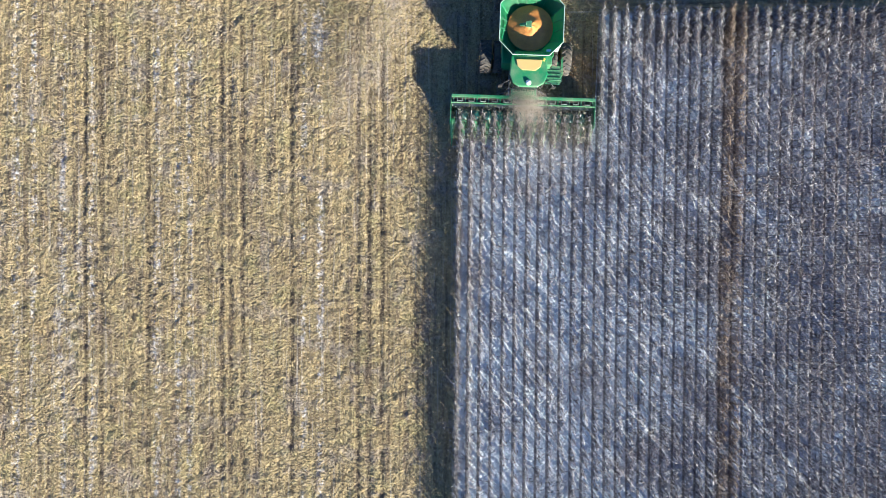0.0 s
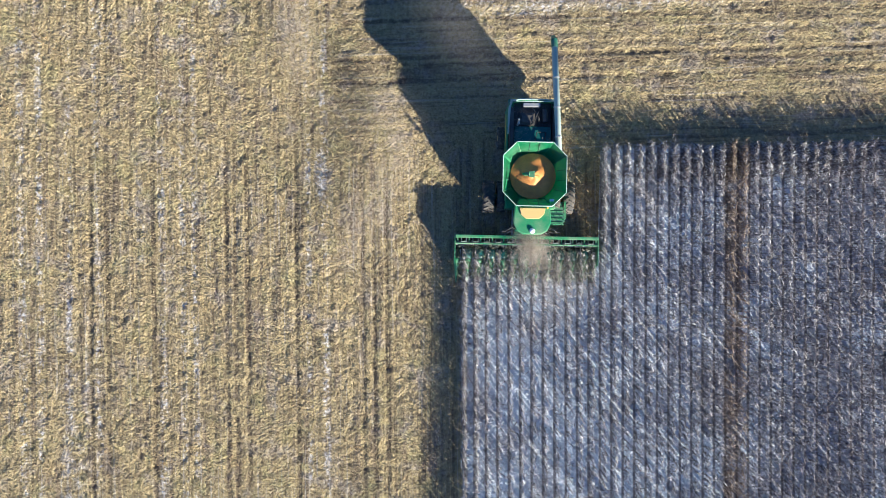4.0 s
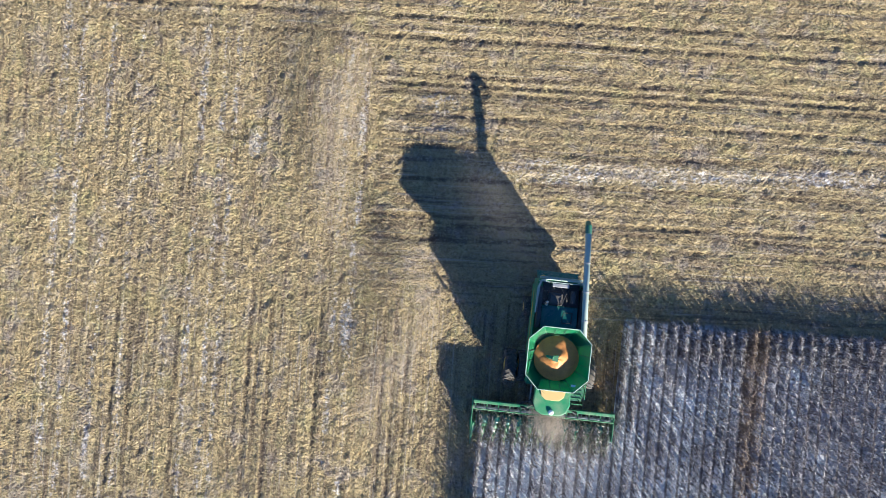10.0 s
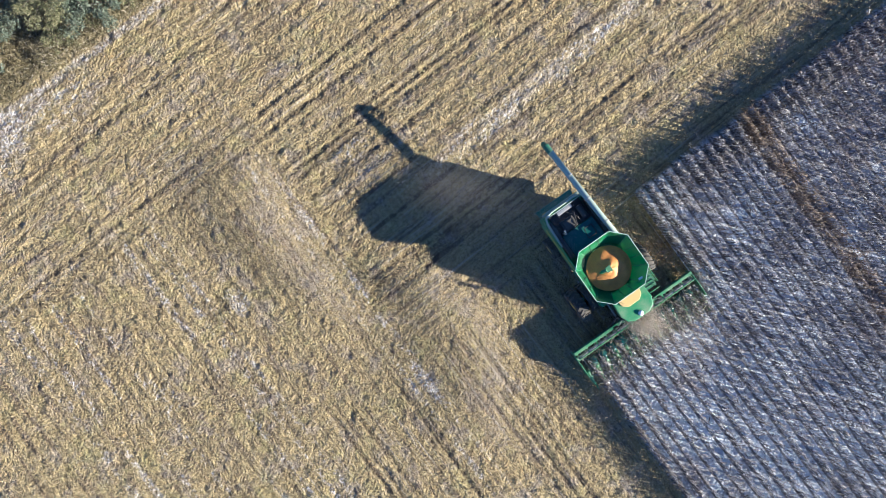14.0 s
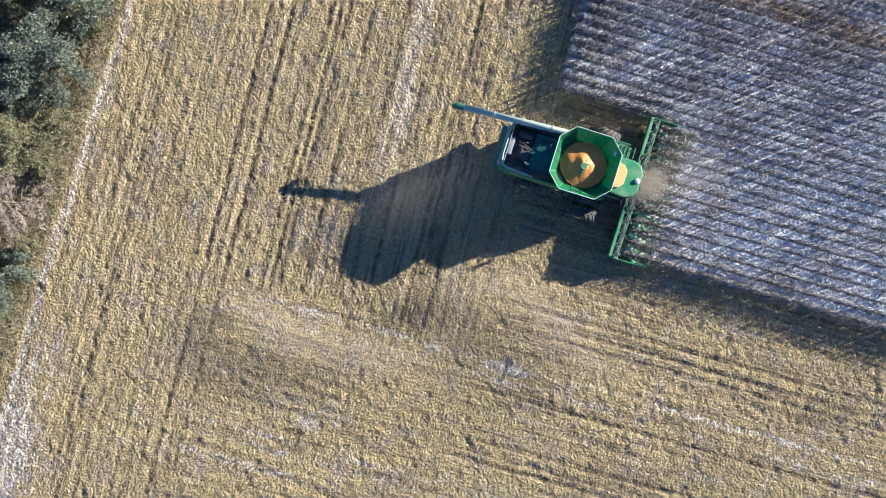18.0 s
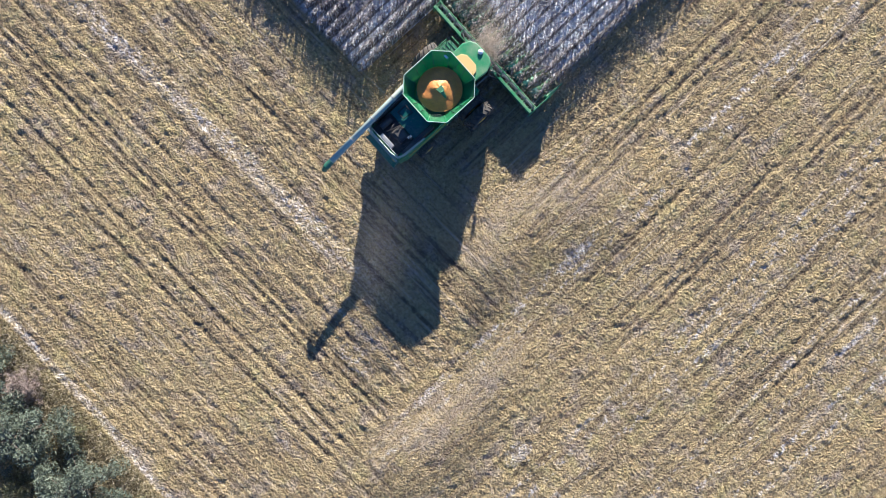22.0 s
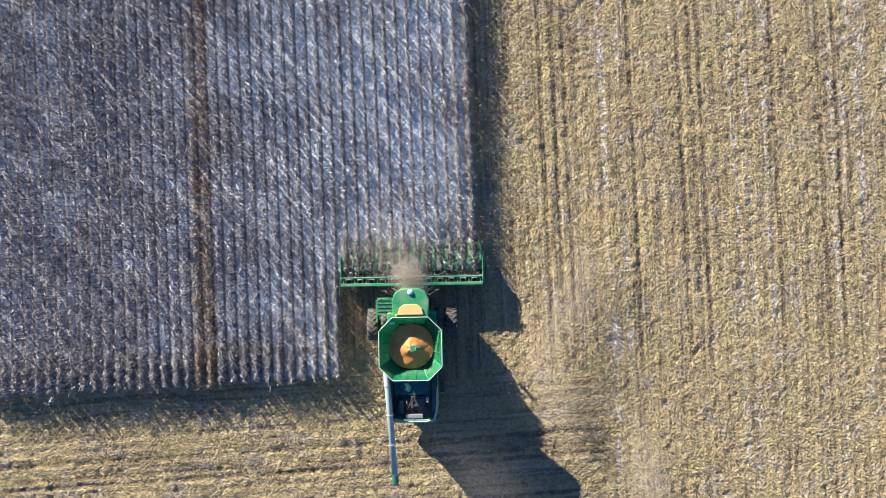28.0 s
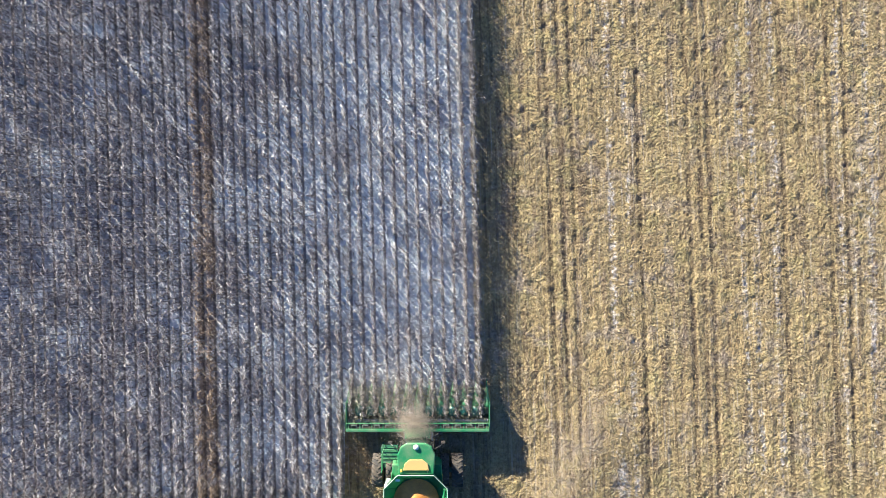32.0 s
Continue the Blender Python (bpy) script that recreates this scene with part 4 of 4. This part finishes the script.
    part("antenna", pipe([(0.7, 2.1, 3.5), (0.7, 2.1, 4.4)], 0.008, 5), BLACK, roof)
    part("beacon", pipe([(-0.9, 2.0, 3.5), (-0.9, 2.0, 3.72)], 0.06, 10), YELLOW, roof)
    for s in (-1, 1):
        part("mirror_arm", pipe([(s * 1.0, 3.1, 3.1), (s * 1.45, 3.35, 3.15), (s * 1.6, 3.45, 3.0)], 0.025), BLACK, c)
        part("mirror", boxes(((s * 1.65, 3.45, 2.75), (0.26, 0.08, 0.5)), bevel=0.02), BLACK, c)
    # platform, rails and ladder on the left
    part("platform", boxes(((-1.75, 2.2, 1.62), (1.0, 1.5, 0.06)), bevel=0.01), DEEP, c)
    for k in range(6):
        part("platform_slat", boxes(((-1.75, 1.6 + 0.24 * k, 1.67), (0.96, 0.06, 0.03)), bevel=0), GREEN, c)
    for pts in ([(-2.2, 1.5, 1.65), (-2.2, 1.5, 2.6), (-2.2, 2.6, 2.6), (-2.2, 2.6, 1.65)], [(-2.2, 1.5, 2.15), (-2.2, 2.6, 2.15)],
                [(-1.3, 2.95, 1.65), (-1.3, 2.95, 2.6), (-2.1, 2.95, 2.6), (-2.1, 2.95, 1.65)]):
        part("handrail", pipe(pts, 0.025, 6), GREEN, c)
    lad = part("ladder", pipe([(-2.3, 2.2, 0.35), (-2.25, 2.2, 1.62)], 0.03, 6), DEEP, c)
    part("ladder_rail", pipe([(-2.3, 2.75, 0.35), (-2.25, 2.75, 1.62)], 0.03, 6), DEEP, lad)
    for k in range(5):
        part("ladder_rung", boxes(((-2.29, 2.47, 0.45 + 0.27 * k), (0.14, 0.58, 0.035)), bevel=0.005), DEEP, lad)

    # axles and wheels
    part("front_axle", pipe([(-2.6, 1.15, 0.98), (2.6, 1.15, 0.98)], 0.16, 12), DEEP, c)
    part("rear_axle", pipe([(-1.7, -2.7, 0.72), (1.7, -2.7, 0.72)], 0.12, 12), DEEP, c)
    for s in (-1, 1):
        wheel(c, s * 1.72, 1.15, 1.0, 0.6, "large lugged front drive wheel")
        wheel(c, s * 2.55, 1.15, 1.03, 0.74, "large lugged outer dual wheel")
        wheel(c, s * 1.78, -2.7, 0.72, 0.5, "smaller lugged rear steering wheel")

    # feeder house
    part("feeder_house", loft([
        [(-0.72, 1.8, 1.05), (0.72, 1.8, 1.05), (0.72, 1.8, 1.75), (-0.72, 1.8, 1.75)],
        [(-0.82, 3.72, 0.55), (0.82, 3.72, 0.55), (0.82, 3.72, 1.15), (-0.82, 3.72, 1.15)]]), GREEN, c)
    for s in (-1, 1):
        part("lift_cylinder", pipe([(s * 0.9, 1.9, 0.75), (s * 0.9, 3.6, 0.6)], 0.06, 10), STEEL, c)
        part("drive_shaft", pipe([(s * 0.95, 3.3, 1.25), (s * 1.7, 3.72, 0.95)], 0.05, 8), BLACK, c)
    c.matrix_world = place
    return c


def build_header(place):
    """Twelve-row corn head: forward is +y, its rear beam at y = 0."""
    c = thing("corn_header", "green twelve-row corn header with pointed snouts", "corn header")
    half = 4.63
    part("rear_beam", boxes(((0, 0.10, 1.12), (2 * half, 0.20, 0.20)), bevel=0.03), GREEN, c)
    part("upper_rail", pipe([(-half, 0.56, 1.24), (half, 0.56, 1.24)], 0.04, 10), GREEN, c)
    for k in range(13):
        x = -half + 0.15 + k * (2 * half - 0.3) / 12
        part("beam_strut", boxes(((x, 0.32, 1.17), (0.07, 0.42, 0.07)), bevel=0.01), GREEN, c)
        if k < 12:
            part("guard_loop", pipe([(x + 0.18, 0.24, 1.2), (x + 0.18, 0.46, 1.27), (x + 0.52, 0.46, 1.27), (x + 0.52, 0.24, 1.2)], 0.02, 6), PALE, c)
    part("back_sheet", boxes(((-2.75, 0.14, 0.70), (3.72, 0.05, 0.72)), ((2.75, 0.14, 0.70), (3.72, 0.05, 0.72)), ((0, 0.14, 0.35), (1.78, 0.05, 0.12)), bevel=0.01), DEEP, c)
    trough = [(0.16, 0.95), (0.20, 0.55), (0.36, 0.36), (0.60, 0.30), (0.84, 0.36), (0.98, 0.50)]
    bm = loft([[(x, y, z) for y, z in trough] + [(x, y, z - 0.03) for y, z in trough[::-1]] for x in (-half, half)])
    part("auger_trough", bm, BLACK, c, "worn dark auger trough")
    part("cross_auger", pipe([(-half + 0.05, 0.58, 0.62), (half - 0.05, 0.58, 0.62)], 0.11, 12), STEEL, c)
    for s in (-1, 1):
        bm = bmesh.new()
        pts = []
        turns, steps = 8.5, 140
        for k in range(steps + 1):
            x = s * (0.35 + (half - 0.5) * k / steps)
            a = s * 2 * math.pi * turns * k / steps
            pts.append([bm.verts.new((x, 0.58 + r * math.cos(a), 0.62 + r * math.sin(a))) for r in (0.10, 0.25)])
        for a, b in zip(pts, pts[1:]):
            bm.faces.new((a[0], a[1], b[1], b[0]))
        bmesh.ops.solidify(bm, geom=list(bm.faces), thickness=0.012)
        part("auger_flighting", bm, STEEL, c)
    # row units and snouts
    for k in range(12):
        x = (k - 5.5) * PITCH
        part("row_unit", boxes(((x - 0.14, 1.35, 0.42), (0.18, 0.85, 0.10)), ((x + 0.14, 1.35, 0.42), (0.18, 0.85, 0.10)), bevel=0.02), BLACK, c, "dark deck plates of a row unit")
        for s in (-1, 1):
            part("gathering_chain", boxes(((x + s * 0.07, 1.40, 0.49), (0.05, 0.9, 0.03)), bevel=0), STEEL, c)

    def shell(x, secs):
        rings = []
        for y, w, z0, z1 in secs:
            rings.append([(x + w * math.cos(math.pi * i / 8), y, z0 + (z1 - z0) * math.sin(math.pi * i / 8) ** 0.8) for i in range(9)])
        return loft(rings)

    def snout(x, w, length, lift):
        return shell(x, ((1.52, w, 0.36, 0.84 + lift), (1.62, w * 1.04, 0.34, 0.86 + lift), (1.75, w * 0.98, 0.32, 0.82 + lift),
                         (0.98 + length * 0.62, w * 0.60, 0.22, 0.58 + lift * 0.6), (0.98 + length * 0.86, w * 0.26, 0.14, 0.34), (0.98 + length, 0.02, 0.10, 0.15)))

    for k in range(1, 12):
        x = (k - 6) * PITCH
        sn = part("snout", snout(x, 0.27, 2.1, 0.0), GREEN, c, smooth=True)
        part("hood", shell(x, ((0.90, 0.30, 0.50, 0.80), (1.0, 0.345, 0.46, 0.90), (1.35, 0.36, 0.42, 0.95), (1.56, 0.31, 0.40, 0.88))), HOOD, c, "dark rounded row hood", smooth=True)
        part("snout_hinge", pipe([(x - 0.2, 1.60, 0.70), (x + 0.2, 1.60, 0.70)], 0.03, 6), STEEL, sn)
    for s in (-1, 1):
        en = part("end_divider", snout(s * 4.52, 0.20, 2.25, 0.12), GREEN, c, "taller snout at the header's end", smooth=True)
        part("end_panel", slab([(s * 4.62, 0.0), (s * 4.68, 0.0), (s * 4.68, 1.9), (s * 4.62, 1.9)] if s > 0 else
                               [(-4.68, 0.0), (-4.62, 0.0), (-4.62, 1.9), (-4.68, 1.9)], 0.3, 1.12, 0.02), GREEN, c)
    c.matrix_world = place
    return c


# ---- trees and scrub ----
def leaf_cloud(centres, radii, count, size, seed, flat=0.8):
    """Small leaf cards in tilted clusters around the given clump centres."""
    r = np.random.default_rng(seed)
    k = r.integers(len(centres), size=count)
    d = r.normal(size=(count, 3))
    d /= np.linalg.norm(d, axis=1)[:, None]
    c = np.asarray(centres)[k] + d * (np.asarray(radii)[k] * r.uniform(0.35, 1.05, count) ** 0.6)[:, None] * [1, 1, flat]
    a = r.normal(size=(count, 3))
    a /= np.linalg.norm(a, axis=1)[:, None]
    b = np.cross(a, r.normal(size=(count, 3)))
    b /= np.linalg.norm(b, axis=1)[:, None]
    s = size * r.uniform(0.5, 1.3, count)[:, None]
    v = np.stack([c - a * s, c + b * s * 0.32, c + a * s, c - b * s * 0.32], 1)
    return v.reshape(-1, 3), np.arange(count * 4).reshape(-1, 4)


def build_tree(x, y, radius, height, sort, seed):
    r = np.random.default_rng(seed)
    label, leaf = {
        "cedar": ("grey-green bushy evergreen tree at the field's edge", CEDAR),
        "olive": ("olive-green leafy shrub at the field's edge", OLIVE),
        "bare": ("bare grey twiggy shrub at the field's edge", TWIG)}[sort]
    t = thing("tree" if sort == "cedar" else "shrub", label, "tree" if sort == "cedar" else "shrub")
    z0 = float(lie(x, y))
    bm = bmesh.new()
    crook = r.normal(0, 0.12, 2)
    tube(bm, [(0, 0, -0.1), (crook[0], crook[1], height * 0.4), (crook[0] * 2, 0, height * 0.85)], [0.14, 0.09, 0.02], 8)
    centres, radii = [], []
    limbs = 20 if sort != "bare" else 22
    for k in range(limbs):
        a, h = 2.4 * k + r.normal(0, 0.3), height * (0.12 + 0.8 * (k + 0.5) / limbs)
        reach = radius * (1.05 - 0.65 * (h / height) ** 1.5) * r.uniform(0.6, 1.05)
        base = Vector((crook[0] * h / height, crook[1] * h / height, h * 0.85))
        tip = base + Vector((math.cos(a) * reach, math.sin(a) * reach, r.uniform(0.1, 0.5)))
        tube(bm, [base, base.lerp(tip, 0.55) + Vector((0, 0, 0.08)), tip], [0.05, 0.03, 0.008], 5, False)
        for f in (0.5, 0.8, 1.0):
            centres.append(base.lerp(tip, f) + Vector(r.normal(0, 0.12, 3)))
            radii.append(radius * r.uniform(0.13, 0.25))
    part("trunk", bm, BARK, t)
    if sort == "bare":
        bm = bmesh.new()
        for c0 in centres:
            for _ in range(20):
                d = Vector(r.normal(0, 1, 3))
                d.z = abs(d.z) * 0.8
                tip = c0 + d.normalized() * r.uniform(0.3, 0.8)
                tube(bm, [c0, c0.lerp(tip, 0.5) + Vector(r.normal(0, 0.05, 3)), tip], [0.009, 0.007, 0.004], 3, False)
        ob = part("crown", bm, TWIG, t, "thin bare grey twigs")
    else:
        centres.append(Vector((0, 0, height * 0.92)))
        radii.append(radius * 0.3)
        v, q = leaf_cloud([tuple(p) for p in centres], radii, int(7000 * (radius / 2) ** 2), 0.095 if sort == "cedar" else 0.075, seed + 1)
        ob = new("crown", quick_mesh("crown", v, q, leaf))
        ob.parent = t
    t.location = (x, y, z0)
    return t


def build_scrub():
    n = 70000
    x, y = rng.uniform(-36, 40, n), FENCE_Y + 0.25 + rng.gamma(1.6, 1.5, n)
    thin = (np.abs(x + 24) < 6) & (y < 31.5) & (rng.random(n) < 0.7)
    x, y = x[~thin], y[~thin]
    n = len(x)
    flakes("dry_weeds", x, y, rng.uniform(0.08, 0.34, n), rng.uniform(0.012, 0.03, n), rng.uniform(0.03, 0.5, n), 0.9,
           WEED, "tangle of dry brown weeds and brush along the field's edge", "weeds")


build_ground()
build_litter()
build_stubble()
build_corn()
MACHINE = pose(4.45, -2.25, 0.0, 0, 0, 180)
build_combine(MACHINE)
build_header(MACHINE @ pose(0, 3.66, 0))
n = 2600
flakes("crop_trash", rng.uniform(0.0, 8.95, n), rng.uniform(-8.7, -6.55, n), rng.gamma(3.0, 0.06, n).clip(0.08, 0.5), rng.uniform(0.02, 0.06, n),
       rng.uniform(0.80, 1.12, n), 0.5, TRASH, "torn green and straw-coloured maize leaves caught on the header", "crop residue")
for k, (tx, ty, tr, th, sort) in enumerate((
        (1.2, 32.1, 2.6, 4.8, "cedar"), (6.2, 32.2, 2.3, 4.6, "cedar"), (-4.4, 32.6, 2.0, 3.6, "olive"),
        (-8.4, 31.8, 2.4, 3.0, "bare"), (-13.0, 31.3, 1.9, 3.2, "cedar"), (-14.6, 32.8, 2.2, 4.0, "olive"),
        (-0.8, 34.4, 2.2, 4.6, "cedar"), (11.2, 32.6, 2.2, 4.2, "cedar"), (15.8, 32.0, 1.9, 3.4, "bare"),
        (20.5, 32.6, 2.3, 4.4, "cedar"), (-19.5, 33.4, 2.0, 3.6, "cedar"), (-9.6, 34.8, 2.3, 4.6, "olive"),
        (4.0, 36.0, 2.4, 4.8, "olive"), (9.0, 36.6, 2.2, 4.4, "bare"), (-5.0, 37.0, 2.3, 4.6, "cedar"),
        (-24.5, 34.5, 2.2, 3.8, "olive"),
        (-2.6, 30.9, 0.9, 1.4, "olive"), (-5.6, 30.6, 0.8, 1.2, "olive"), (-10.8, 30.5, 0.7, 1.1, "olive"),
        (-15.8, 30.8, 0.9, 1.3, "olive"), (4.4, 30.8, 0.9, 1.3, "olive"), (8.6, 30.9, 1.0, 1.5, "bare"), (13.2, 30.8, 0.9, 1.3, "olive"))):
    build_tree(tx, ty - 0.35, tr * 1.3, th, sort, 40 + 3 * k)
build_scrub()


def build_dust(name, label, spine, spread, count, seed, size=(0.004, 0.010)):
    """Airborne chaff and dust: a loose swarm of tiny flecks about a bent line."""
    r = np.random.default_rng(seed)
    line = np.asarray(spine, float)
    at = r.uniform(0, len(line) - 1, count) if len(line) > 1 else np.zeros(count)
    mid = np.stack([np.interp(at, np.arange(len(line)), line[:, k]) for k in range(3)], 1)
    # billows: the swarm gathers round a few dozen knots
    knots = r.normal(size=(60, 3)) * 1.0
    c = mid + (knots[r.integers(60, size=count)] * 0.75 + r.normal(size=(count, 3)) * 0.6) * spread
    c[:, 2] = np.abs(c[:, 2] - 0.1) + 0.1
    a = r.normal(size=(count, 3))
    a /= np.linalg.norm(a, axis=1)[:, None]
    b = np.cross(a, r.normal(size=(count, 3)))
    b /= np.linalg.norm(b, axis=1)[:, None]
    h = r.uniform(*size, count)[:, None]
    v = np.stack([c - a * h, c - b * h, c + a * h, c + b * h], 1).reshape(-1, 3)
    tagged(new(name, quick_mesh(name, v, np.arange(count * 4).reshape(-1, 4), DUST)), label, "dust", kind="stuff")


build_dust("dust_puff", "tan dust and chaff thrown up over the header", [(4.2, -5.9, 1.9), (4.9, -7.3, 2.1)], (0.5, 0.45, 0.4), 60000, 3, (0.004, 0.011))
build_dust("dust_puff", "thin drifting dust ahead of the header", [(5.4, -7.6, 2.2), (7.0, -10.0, 2.2)], (1.2, 0.9, 0.5), 26000, 4, (0.004, 0.011))
build_dust("dust_haze", "thin tan dust drifting behind the machine", [(3.9, 0.5, 2.3), (0.5, 5.5, 2.0), (-1.5, 8.5, 1.3)], (1.4, 1.4, 0.5), 55000, 5, (0.004, 0.011))
build_dust("dust_haze", "tan dust trail hanging over the turning place", [(-9.6, 15.5, 1.4), (-11.4, 10.5, 1.4), (-10.2, 4.0, 1.2)], (0.9, 1.2, 0.5), 65000, 6, (0.005, 0.013))
build_dust("dust_haze", "tan dust trail hanging beside the corner of the maize", [(-5.6, 3.2, 1.4), (-3.6, -0.6, 1.4), (-5.6, -4.0, 1.3), (-7.6, -8.0, 1.2)], (0.8, 1.1, 0.5), 70000, 7, (0.005, 0.013))
